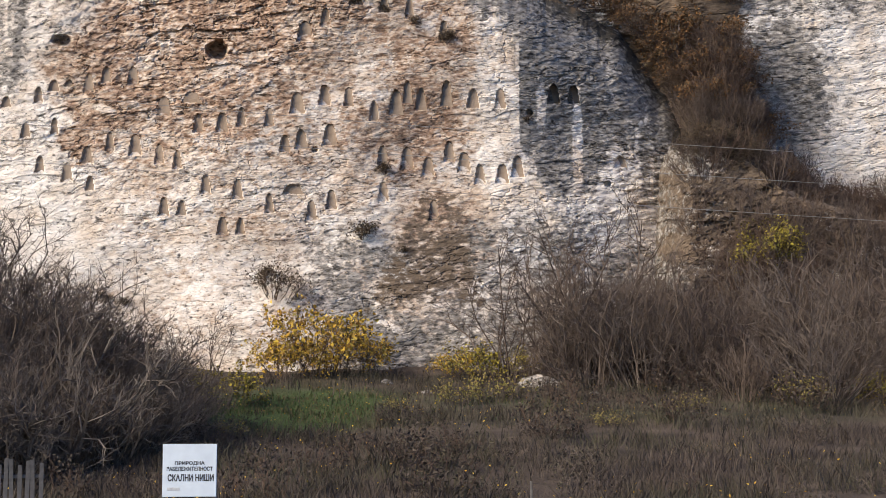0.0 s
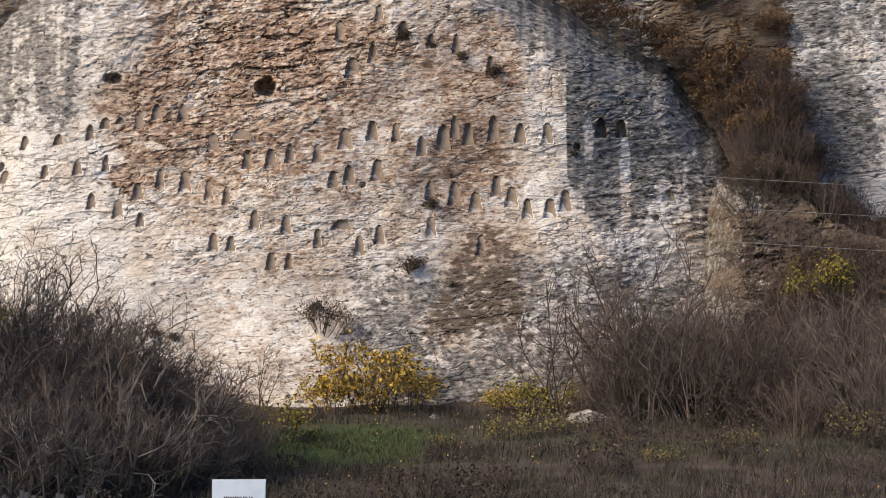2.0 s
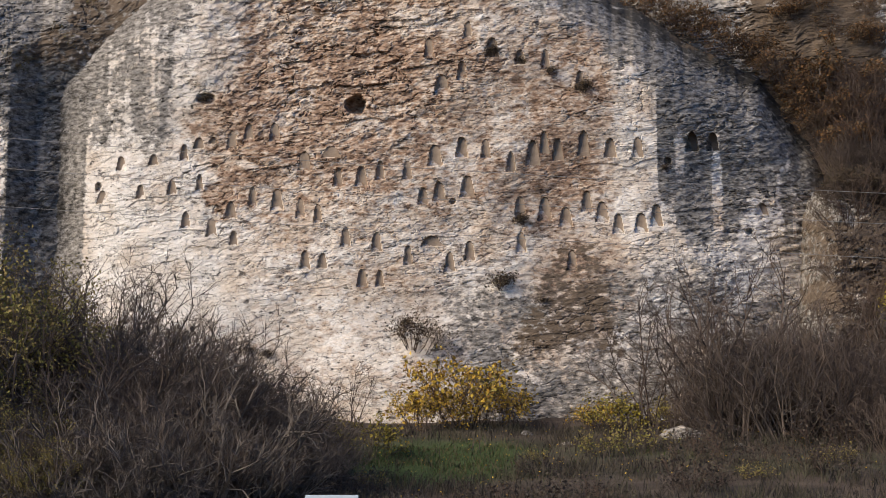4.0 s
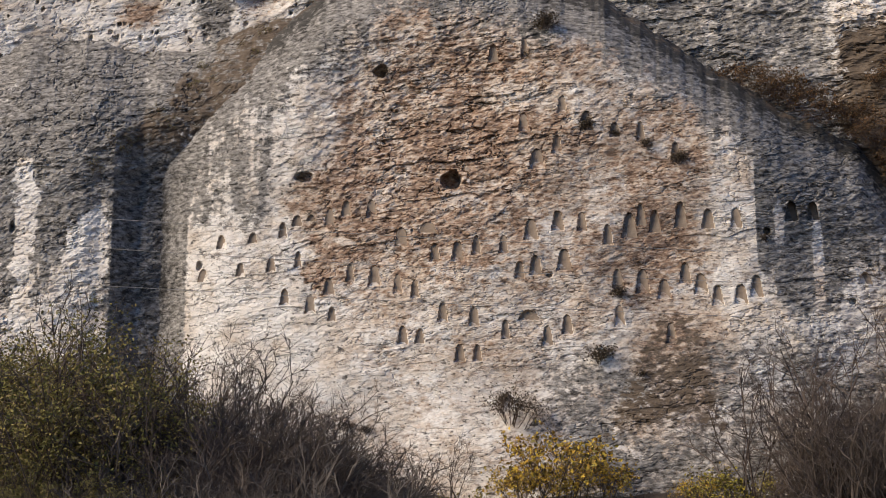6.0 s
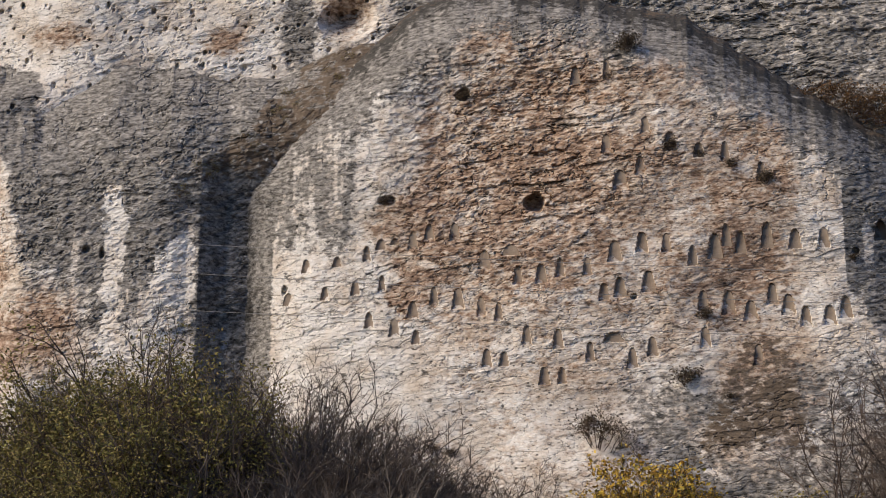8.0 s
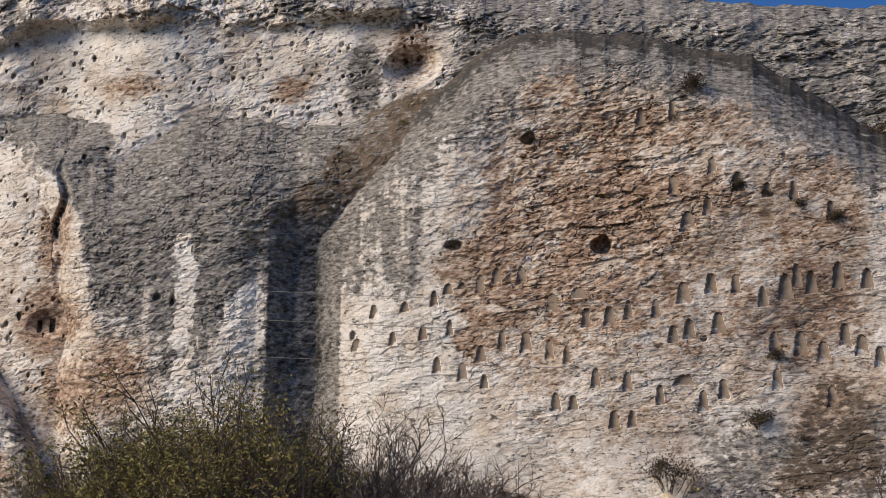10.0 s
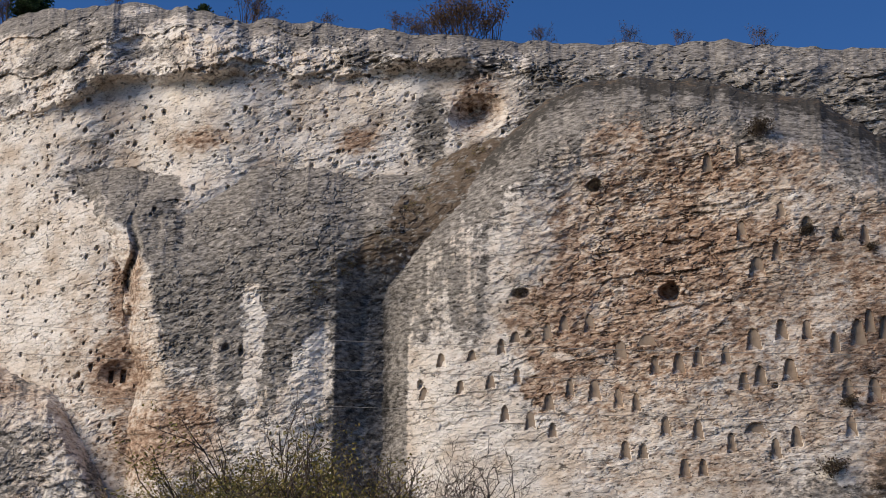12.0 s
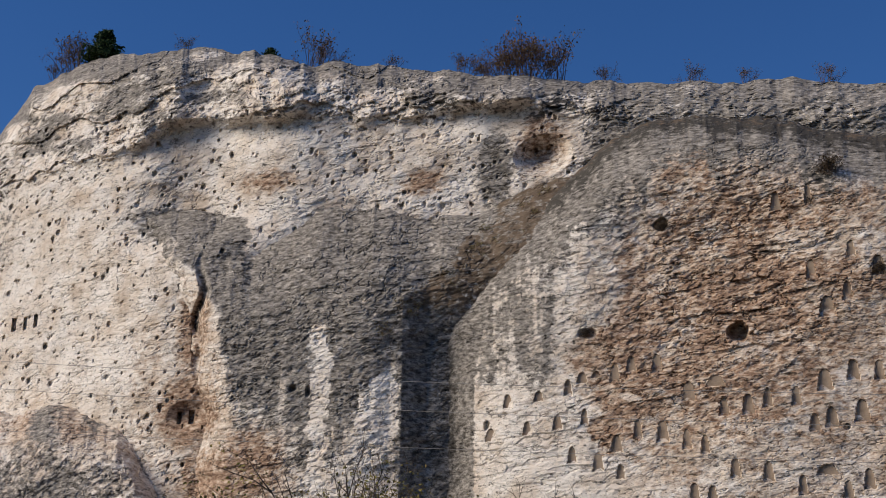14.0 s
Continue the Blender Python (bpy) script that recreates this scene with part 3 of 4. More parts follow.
def back_carve(u, v):
    y = np.zeros_like(u)
    us, vs, spacing = u[0], v, 0.08
    for a, b, c, d in PITS:
        cu, cv, r = -52 + 37 * a, 11 + 21 * b, 0.04 + 0.10 * c ** 3
        i0, i1 = np.searchsorted(us, [cu - 0.4, cu + 0.4])
        if i1 - i0 < 3:
            continue
        sub = (slice(None), slice(i0, i1))
        q = np.hypot(u[sub] - cu, (v[sub] - cv) * 0.9)
        y[sub] += (0.12 + 0.25 * d) * step(q, r + 0.05, r - 0.03)
    for cu, sill, w, h in ((-37.0, 14.9, 0.25, 0.65), (-37.7, 14.9, 0.25, 0.6), (-36.1, 18.5, 0.3, 0.55), (-48.4, 20.5, 0.25, 0.7), (-47.7, 20.5, 0.25, 0.7), (-47.0, 20.6, 0.25, 0.7)):
        y[(np.abs(u - cu) < w / 2) & (v > sill) & (v < sill + h)] += 0.4
    return y


def back_zones(u, v, below):
    lip = np.interp(u, LIP_U, LIP_V)
    cap = step(v, lip - 0.2, lip + 0.6)
    drip = streaks(u, v, 0.9, 33.0)
    grey = cap * (0.25 + 2.0 * (fbm(u * 0.4, v * 1.2 + 50, 4) - 0.45)) + 0.9 * np.clip(1 - below / 1.3, 0, 1)
    grey = np.maximum(grey, 1.1 * blob(u, v, -21.0, 26.3, 1.0, 2.4) * (drip > 0.3))
    grey = np.maximum(grey, 0.75 * step(u, -17.5, -15.5) * step(u, 9.0, 6.0) + 0.6 * (drip - 0.5))
    grey = np.maximum(grey, 1.3 * blob(u, v, 14.2, 16.0, 3.2, 3.2) * (0.4 + fbm(u, v * 0.6, 3)))
    grey = np.maximum(grey, step(u, 8, 11) * step(v, 17.5, 20.0) * 0.9 * (0.3 + drip))
    ochre = np.maximum.reduce([1.0 * blob(u, v, -33.4, 27.2, 1.9, 0.8), 1.05 * blob(u, v, -24.7, 26.2, 1.4, 0.9), 0.9 * blob(u, v, -18.7, 27.6, 1.7, 2.2),
                               1.0 * blob(u, v, -37.4, 20.0, 1.0, 4.0), 1.35 * blob(u, v, -37.2, 15.5, 2.2, 2.2), 0.9 * blob(u, v, -36, 12, 3, 2.8),
                               0.25 * step(v, lip - 1.5, lip), 0.5 * blob(u, v, -39.8, 16.5, 1.8, 5.0)])
    shade = fbm(u * 0.25 + 4, v * 0.4, 4)
    # Dark patches, a dark fissure, and dirt with overhang shade painted under the lip.
    stain_shade = np.maximum.reduce([0.75 * blob(u, v, -17.8, 29.2, 1.6, 0.6), 0.5 * blob(u, v, -51.5, 27.0, 4.0, 1.2), 0.5 * blob(u, v, -36.8, 20.8, 0.3, 2.2),
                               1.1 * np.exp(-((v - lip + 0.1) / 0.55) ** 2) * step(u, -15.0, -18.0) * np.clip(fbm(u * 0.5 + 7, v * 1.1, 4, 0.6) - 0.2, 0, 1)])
    grey = np.maximum(grey, 1.0 * region(u, v, [(-41.8, 26.3), (-39.2, 26.4), (-34.5, 25.4), (-34.5, 20.0), (-35.8, 20.3), (-37.4, 22.8), (-38.4, 23.9), (-39.1, 25.3)], 0.7, 0.3))
    grey = np.maximum(grey, 1.2 * step(v - left_rim(u), 0.8, -0.3) * step(v, 23.6, 25.0) * fbm(u * 0.8, v * 0.9, 4, 0.6) * step(u, -43.0, -40.5) * step(u, -17.0, -19.0))
    grey = np.maximum(grey, 0.55 * step(u, -48, -51) * shade * 1.6)
    soil = step(u, 6.0, 8.0) * step(u, 13.6, 12.4) * step(v, 24.5, 22.5) * (0.5 + fbm(u * 0.7, v * 0.7, 4, 0.6))
    return np.stack([grey, ochre, stain_shade, soil], -1)


SKY_U = np.array([-62, -58.5, -57.5, -56.3, -55.2, -51.5, -48.1, -44, -39.2, -35.0, -33.5, -29.2, -24.7, -19.8, -13.6, -7.8, -3.2, 10, 22, 45]) * K68
SKY_V = up68([31, 34.5, 35.9, 37.3, 39.1, 39.9, 40.3, 39.9, 38.8, 37.2, 37.4, 36.4, 35.0, 34.2, 33.1, 32.4, 31.4, 29.5, 28.5, 27])
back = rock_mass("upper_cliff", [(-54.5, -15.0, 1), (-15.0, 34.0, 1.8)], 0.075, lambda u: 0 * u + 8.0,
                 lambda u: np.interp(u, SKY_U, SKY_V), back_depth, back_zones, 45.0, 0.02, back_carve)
tagged(back, "white sunlit limestone cliff with pitted wall and layered grey rim", "cliff", kind="structure")


def crag_depth(u, v, below):
    y = 59.5 + 0.06 * np.abs(u + 43) + 0.15 * (v - 10)
    return y + 3.0 * np.clip(1 - below / 2.5, 0, 1) ** 2 + relief(u + 7, v * 0.8, 1.0)


crag = rock_mass("leaning_crag", [(-54.0, -36.2, 1)], 0.07, lambda u: 0 * u + 3.0,
                 lambda u: smooth_steps(u, [-55, -48.8, -45.5, -42.5, -41.3, -40.2, -39.0, -37.5, -36.2], [17, 15.9, 16.2, 15.2, 15.4, 14.0, 12.4, 10.0, 6.0]),
                 crag_depth, lambda u, v, b: np.stack([0.28 + 1.6 * (fbm(u * 0.5, v * 0.5, 4) - 0.4), 0.5 + 1.2 * (fbm(u * 0.3 + 8, v * 0.6, 3) - 0.45), 0 * u], -1), 5.0, 0.1)
tagged(crag, "rounded grey limestone crag at the foot of the white wall", "rock", kind="structure")


def apron_zones(u, v, below):
    rubble = fbm(u * 0.9 + 2, v * 1.3, 4, 0.6)
    return np.stack([0.7 + 0.8 * (rubble - 0.4) + 0.35 * step(u, 11.5, 9.5), 0.2 + 0 * u, 0.7 * (fbm(u * 0.8, v + 8, 4, 0.6) - 0.1), 1.5 * (fbm(u * 0.6 + 30, v * 0.8, 4, 0.6) - 0.32) + 0.2 + 0.5 * step(u, 10.5, 13.0)], -1)


apron = rock_mass("rubble_apron", [(8.0, 24.0, 1)], 0.07, lambda u: 0 * u + 3.0,
                  lambda u: smooth_steps(u, [8.0, 9.4, 10.2, 11.0, 12.0, 13.5, 15.0, 18.0, 24.0], [10.5, 11.8, 12.6, 13.2, 13.0, 12.4, 11.2, 10.0, 8.0]),
                  lambda u, v, b: 57.6 + 0.4 * (v - 4) + 7.5 * step(u, 10.8, 8.0) + relief(u * 1.3 + 90, v * 1.2, 1.4), apron_zones, 9.0, 0.25)
tagged(apron, "grey stony rubble slope beside the carved buttress", "scree", kind="structure")


# ---- the ground ----
def turf_share(x, y):
    return np.clip(1.6 * blob(x, y, -5.0, 48.0, 2.8, 4.5) + 0.5 * blob(x, y, -2.5, 50.5, 9.0, 6.0) * fbm(x * 0.35, y * 0.35, 3) + 0.5 * blob(x, y, 9.0, 47.0, 6.0, 2.5) * fbm(x * 0.5, y * 0.5, 3), 0, 1)


def ground_height(x, y):
    """The road bank under the camera, a hollow, then the rise to the cliff and the brushy gully beside it."""
    z = np.interp(y, [-60, 5, 9, 20, 27, 33, 45, 58, 62, 80], [1.4, 1.4, 1.2, 0.0, 0.0, 0.5, 1.8, 3.4, 3.9, 5.0])
    z = z + step(x, -8, -24) * step(y, 26, 42) * 1.6
    gully = np.interp(x, [9.5, 10.8, 12.0, 13.2, 14.4, 15.2, 16.2, 18.9, 21.3, 32, 45], [0, 5.5, 14.0, 16.0, 12.0, 11.0, 10.0, 8.8, 8.0, 5, 3])
    gully = gully * (0.8 + 0.4 * fbm(x * 0.7, y * 0.7 + 3, 4, 0.6))
    z = z + gully * step(y + 3.0 * (fbm(x * 0.3 + 5, y * 0.3, 3) - 0.5), 57.0, 69.0)
    return z + (fbm(x * 0.25, y * 0.25, 4) - 0.5) * 0.6 * step(y, 8, 14)


def ground_sheet():
    xs = np.concatenate([-np.geomspace(3000, 61, 24), np.arange(-60, 45.1, 0.5), np.geomspace(46, 3000, 24)])
    ys = np.concatenate([-np.geomspace(3000, 31, 18), np.arange(-30, 75.1, 0.5), np.geomspace(76, 3000, 20)])
    x, y = np.meshgrid(xs, ys)
    p = np.stack([x, y, ground_height(x, y)], -1)
    ny, nx = x.shape
    i = np.arange(ny * nx).reshape(ny, nx)
    f = np.stack([i[:-1, :-1], i[:-1, 1:], i[1:, 1:], i[1:, :-1]], -1).reshape(-1, 4)
    ob = soup("ground", p.reshape(-1, 3), f, EARTH, smooth=True)
    paint_zone(ob, np.stack([turf_share(x, y)] * 3, -1).reshape(-1, 3))
    return tagged(ob, "brown autumn ground with leaf litter and a green turf patch", "ground", kind="structure")


ground_sheet()


# ---- plants ----
def thing(name, label, category, group="", kind=""):
    return tagged(new(name), label, category, group, kind)


def tubes(paths, radii):
    """Three-sided tubes along paths (n, k, 3), tapering from radii[:, 0] to radii[:, 1]."""
    paths, radii = np.asarray(paths), np.asarray(radii)
    n, k, _ = paths.shape
    r = radii[:, :1] + (radii[:, 1:] - radii[:, :1]) * np.linspace(0, 1, k)[None]
    d = paths[:, -1] - paths[:, 0]
    d /= np.linalg.norm(d, axis=1)[:, None] + 1e-9
    a = np.cross(d, np.where(np.abs(d[:, 2:]) > 0.9, [[1.0, 0, 0]], [[0, 0, 1.0]]))
    a /= np.linalg.norm(a, axis=1)[:, None] + 1e-9
    b = np.cross(d, a)
    ring = [np.cos(q) * a + np.sin(q) * b for q in (0, 2.094, 4.189)]
    v = np.stack([paths + r[..., None] * q[:, None] for q in ring], 2)
    i = np.arange(n * k * 3).reshape(n, k, 3)
    f = [np.stack([i[:, :-1, s], i[:, :-1, (s + 1) % 3], i[:, 1:, (s + 1) % 3], i[:, 1:, s]], -1).reshape(-1, 4) for s in range(3)]
    return v.reshape(-1, 3), np.concatenate(f)


def curve_path(rng, start, way, length, k, bend, rise):
    pts = [np.array(start, float)]
    way = np.array(way, float)
    for _ in range(k - 1):
        way = way + rng.normal(0, bend, 3) + [0, 0, rise]
        way /= np.linalg.norm(way)
        pts.append(pts[-1] + way * length / (k - 1))
    return np.array(pts)


def branching(rng, height, spread, stems, sides, twigs, thick, upright=0.9):
    """Stems from a broad stool, side branches on them, twigs on those. Returns the mesh arrays and the twigs' points."""
    paths, radii, tips = ([], []), ([], []), []

    def grow(start, way, length, r, level):
        last = level == 2
        k = 3 if last else 4
        p = curve_path(rng, start, way, length, k, (0.2, 0.34, 0.34)[level], 0.06)
        paths[last].append(p)
        radii[last].append((r, r * 0.35))
        if last:
            tips.append(p[2:])
            return
        for _ in range(sides if level == 0 else twigs):
            s = rng.uniform(0.25, 1.0) ** 0.8
            i = min(int(s * 3), 2)
            q = p[i] + (p[i + 1] - p[i]) * (s * 3 - i)
            w = (p[i + 1] - p[i]) / np.linalg.norm(p[i + 1] - p[i]) + rng.normal(0, 0.55, 3) + [0, 0, 0.18]
            grow(q, w / np.linalg.norm(w), length * rng.uniform(0.22, 0.46) * (1.25 - 0.5 * s), max(r * 0.45, 0.0055), level + 1)

    for _ in range(stems):
        a, d = rng.uniform(0, 6.283), math.sqrt(rng.uniform(0, 1))
        out = d * spread
        way = np.array([math.cos(a) * out * 0.9, math.sin(a) * out * 0.9, height * upright * 0.85])
        grow((math.cos(a) * out * 0.35, math.sin(a) * out * 0.35, -0.15), way / np.linalg.norm(way), height * rng.uniform(0.55, 0.84) * (1 - 0.18 * d), thick * rng.uniform(0.6, 1.2), 0)
    v1, f1 = tubes(paths[0], radii[0])
    v2, f2 = tubes(paths[1], radii[1])
    return (v1, f1), (v2, f2), np.concatenate(tips)


def leaf_cards(rng, points, size, scatter):
    """Small folded leaves of four corners round the given points."""
    n = len(points)
    c = points + rng.normal(0, scatter, (n, 3))
    a = rng.normal(0, 1, (n, 3))
    a /= np.linalg.norm(a, axis=1)[:, None]
    b = np.cross(a, rng.normal(0, 1, (n, 3)))
    b /= np.linalg.norm(b, axis=1)[:, None]
    s = size * rng.uniform(0.6, 1.3, (n, 1))
    fold = np.cross(a, b) * s * 0.25
    v = np.stack([c - a * s, c - b * s * 0.6 + fold, c + a * s, c + b * s * 0.6 + fold], 1).reshape(-1, 3)
    return v, np.arange(n * 4).reshape(n, 4)


def shrub(name, label, category, seed, height, spread, stems, sides, twigs, thick, bark, leaves=None, leaf_count=0, leaf_size=0.06, group="", upright=0.9, low=False):
    rng = np.random.RandomState(seed)
    top = thing(name, label, category, group)
    limbs, fine, tips = branching(rng, height, spread, stems, sides, twigs, thick, upright)
    soup("woody_base", *limbs, bark, top)
    soup("twig_crown", *fine, bark, top)
    if leaves:
        pick = tips[rng.randint(0, len(tips), leaf_count)]
        if low:
            pick = tips[np.argsort(tips[:, 2] + rng.normal(0, height * 0.15, len(tips)))][rng.randint(0, int(len(tips) * 0.75), leaf_count)]
        soup("foliage", *leaf_cards(rng, pick, leaf_size, 0.10), leaves, top)
    return top


def at_ground(x, y, sink=0.05):
    return float(ground_height(np.float64(x), np.float64(y))) - sink


def plant_copies(models, spots, seed):
    """Stand the models on the spots (x, y, height share), turned and sized a little differently."""
    rng = random.Random(seed)
    used = set()
    for n, (x, y, share) in enumerate(spots):
        ob = models[n % len(models)]
        m = Matrix.LocRotScale((x, y, at_ground(x, y)), Euler((0, 0, rng.uniform(0, 6.28))), Vector((share * rng.uniform(0.95, 1.15), share * rng.uniform(0.95, 1.15), share)))
        if ob.name in used:
            copy_thing(ob, m)
        else:
            ob.matrix_basis = m
            used.add(ob.name)


# the thicket of bare shrubs before the foot of the wall, tall towards the left
thick_models = [shrub("bare_shrub", "dense bare grey-brown shrub with many upright twigs", "shrub", 11 + i, 5.6, 2.9, 44, 9, 8, 0.028, (BARK, DARK_BARK)[i % 2], group="bare thicket", upright=1.0) for i in range(3)]
def top_line(x):
    """Height of the thicket's top along the bank 40 m out."""
    return np.interp(x, [-40, -25.5, -23.5, -20.6, -18.5, -16.7, -14.5, -12.7, -11.3, -9.7, -8.7, -7.3], [5.6, 5.9, 6.9, 8.0, 8.7, 8.7, 8.3, 7.8, 7.0, 5.7, 5.1, 3.4])


def tall_as(models, spots, line=top_line, far=40.0):
    """The shares that let each shrub reach the line that was taken at the distance far."""
    high = [max(v.co.z for c in m.children for v in c.data.vertices) for m in models]
    out = []
    for n, (x, y, share) in enumerate(spots):
        top = EYE + (float(line(x * far / y)) - EYE) * y / far
        out.append((x, y, max(0.25, (top - at_ground(x, y)) * share * 0.97 / high[n % len(models)])))
    return out


plant_copies(thick_models, tall_as(thick_models, [
    (-8.4, 39.5, 1.0), (-10.2, 40.5, 1.0), (-12.2, 41.5, 1.02), (-9.4, 38.0, 0.9), (-11.2, 38.6, 0.92), (-14.0, 40.4, 1.06), (-15.8, 42.0, 1.1),
    (-13.2, 37.6, 0.85), (-7.9, 38.4, 0.8), (-17.6, 42.5, 1.1), (-22.6, 42.5, 1.14), (-25.2, 42.0, 1.08), (-28.5, 43.0, 1.0), (-12.2, 35.6, 0.62), (-10.4, 35.4, 0.62),
    (-20.4, 43.5, 1.1), (-8.8, 36.2, 0.6), (-31.5, 43.0, 0.9), (-13.2, 43.4, 1.0), (-11.2, 43.0, 0.98), (-9.4, 42.4, 0.92), (-24.0, 40.5, 0.95), (-13.0, 41.0, 1.05), (-14.6, 42.6, 1.05), (-11.6, 43.6, 1.04), (-15.4, 40.6, 1.02), (-10.8, 41.2, 1.04), (-8.8, 41.4, 1.05), (-9.9, 42.8, 1.05), (-8.0, 42.2, 1.05), (-12.6, 39.6, 1.0), (-8.2, 43.4, 0.85), (-9.6, 44.0, 0.9), (-11.0, 44.4, 0.95), (-12.4, 44.8, 0.95), (-10.4, 39.4, 0.75), (-13.8, 44.2, 0.95), (-11.8, 40.2, 0.8)]), 3)
fan = [shrub("fan_shrub", "spreading bare shrub with pale arching branches", "shrub", 25 + i, 4.2, 3.2, 40, 7, 6, 0.045, PALE_BARK, group="fan shrubs", upright=0.55) for i in range(2)]
plant_copies(fan, [(-9.8, 36.0, 0.95), (-11.8, 36.2, 1.1), (-13.6, 35.6, 1.1), (-8.8, 36.8, 0.7), (-10.6, 34.4, 0.8), (-12.6, 34.2, 0.8), (-15.2, 36.0, 1.0), (-10.8, 37.2, 1.15), (-12.8, 36.9, 1.2)], 4)
olive_models = [shrub("leafy_shrub", "tall shrub with thin olive-green autumn leaves", "shrub", 31 + i, 5.8, 2.4, 34, 7, 4, 0.03, DARK_BARK, OLIVE, 12000, 0.034, "olive shrubs", 1.0, True) for i in range(2)]
plant_copies(olive_models, tall_as(olive_models, [(x, y, 0.91 * h) for x, y, h in [(-18.0, 39.6, 1.12), (-20.2, 40.6, 1.12), (-16.4, 38.2, 1.02), (-22.2, 39.2, 1.08), (-18.9, 37.0, 0.72), (-24.5, 39.5, 0.85), (-27.0, 39.8, 0.8),
    (-15.2, 35.4, 0.45), (-17.2, 35.0, 0.5), (-19.6, 35.2, 0.5), (-21.5, 36.0, 0.55), (-13.6, 34.2, 0.35), (-18.8, 41.4, 1.14), (-21.4, 42.0, 1.12)]]), 5)

# the grey thicket beside the buttress
def grey_line(x):
    return np.interp(x, [3, 5, 6.5, 8, 12, 20], [5.2, 6.6, 7.4, 7.7, 7.8, 8.2])


def sapling_line(x):
    return np.interp(x, [-12, -8, 1.0, 1.8, 3.5, 5.6, 7.7, 10, 16.5], [6.2, 6.2, 7.8, 8.4, 9.2, 9.9, 8.9, 8.2, 9.3])


grey_models = [shrub("thicket_shrub", "bare purple-grey shrub of thin crowded twigs", "shrub", 51 + i, 4.6, 2.2, 44, 7, 5, 0.028, (DARK_BARK, BARK)[i % 2], group="grey thicket", upright=0.75) for i in range(3)]
plant_copies(grey_models, tall_as(grey_models, [
    (5.5, 53.6, 0.9), (7.6, 52.8, 0.95), (9.6, 52.0, 0.95), (11.8, 52.6, 1.0), (14.0, 51.6, 0.95), (16.2, 52.2, 1.0), (18.6, 52.0, 1.0), (6.6, 55.5, 1.0),
    (9.0, 55.6, 1.0), (11.2, 55.8, 1.0), (13.4, 55.4, 1.0), (15.8, 55.4, 1.0), (18.2, 55.6, 1.0), (20.6, 54.0, 1.0), (4.2, 54.8, 0.7), (10.6, 49.5, 0.6), (13.0, 48.6, 0.6), (16.0, 48.8, 0.65),
    (17.0, 57.6, 1.05), (20.4, 57.6, 1.05), (8.6, 53.6, 1.0), (15.0, 53.4, 1.0), (17.4, 50.6, 0.8), (19.6, 49.6, 0.8), (7.6, 57.0, 1.05), (12.4, 57.2, 1.0), (10.0, 57.4, 1.0), (4.8, 55.4, 1.0), (6.0, 54.2, 1.05), (7.2, 56.2, 1.1), (3.4, 55.9, 0.8), (8.4, 57.0, 1.1)], grey_line, 52.0), 7)
slope_models = [shrub("slope_shrub", "low bare dark shrub on the gully slope", "shrub", 61 + i, 2.4, 1.6, 22, 7, 4, 0.02, (DARK_BARK, RUST_BARK)[i], group="slope shrubs") for i in range(2)]
slope_spots = random.Random(21)
plant_copies(slope_models, [(slope_spots.uniform(11.6, 22), slope_spots.uniform(64.0, 67.8), slope_spots.uniform(0.6, 1.15)) for _ in range(34)] + [(slope_spots.uniform(11.6, 15.2), slope_spots.uniform(64.0, 68.2), slope_spots.uniform(0.7, 1.25)) for _ in range(44)], 22)
for n in range(64):
    u, q = slope_spots.uniform(10.6, 22.5), slope_spots.uniform(0.2, 1.0)
    v = 4.0 + q * (float(np.interp(u, [9.4, 10.2, 11.0, 13.5, 18.0, 24.0], [10.6, 12.4, 13.2, 12.4, 10.0, 8.0])) - 4.0)
    share = slope_spots.uniform(0.7, 1.3)
    copy_thing(slope_models[n % 2], Matrix.LocRotScale(place(u, v, 57.6 + 0.4 * (v - 4)), Euler((0.2, 0, slope_spots.uniform(0, 6.28))), Vector((share, share, share))))
young = [shrub("bare_sapling", "thin bare sapling with open twigs", "tree", 71 + i, 6.4, 1.3, 6, 9, 6, 0.04, DARK_BARK, group="bare saplings", upright=1.2) for i in range(2)]
plant_copies(young, tall_as(young, [
    (2.4, 56.4, 1.0), (3.8, 55.8, 1.0), (5.4, 56.2, 1.0), (6.6, 54.6, 1.0), (7.8, 55.6, 1.0), (3.1, 57.0, 0.9), (-9.3, 56.9, 0.95), (16.8, 56.8, 1.0), (4.6, 54.6, 0.85), (14.6, 56.4, 0.95), (6.2, 57.2, 0.95)], sapling_line, 52.0), 9)

# autumn shrubs with leaves
gold = shrub("golden_shrub", "shrub with golden-yellow autumn leaves at the cliff foot", "shrub", 81, 4.3, 2.2, 20, 7, 4, 0.025, DARK_BARK, GOLD, 1350, 0.095, "golden shrubs", 1.0, True)
plant_copies([gold], [(-4.7, 56.2, 1.0), (-3.2, 56.9, 0.62), (-6.2, 56.0, 0.62), (-5.5, 55.6, 0.5), (0.4, 57.0, 0.4)], 11)
lime = shrub("yellow_green_shrub", "small shrub with yellow-green autumn leaves", "shrub", 83, 2.6, 1.7, 16, 7, 4, 0.02, DARK_BARK, LIME, 900, 0.075, "yellow-green shrubs", 0.8)
plant_copies([lime], [(1.3, 56.2, 0.85), (3.0, 56.4, 0.8), (-7.4, 48.5, 0.9), (15.4, 49.6, 0.75), (16.0, 47.6, 0.8), (17.0, 46.4, 0.9), (-15.8, 33.8, 0.7), (-17.6, 34.0, 0.75), (-13.0, 33.6, 0.5)], 12)
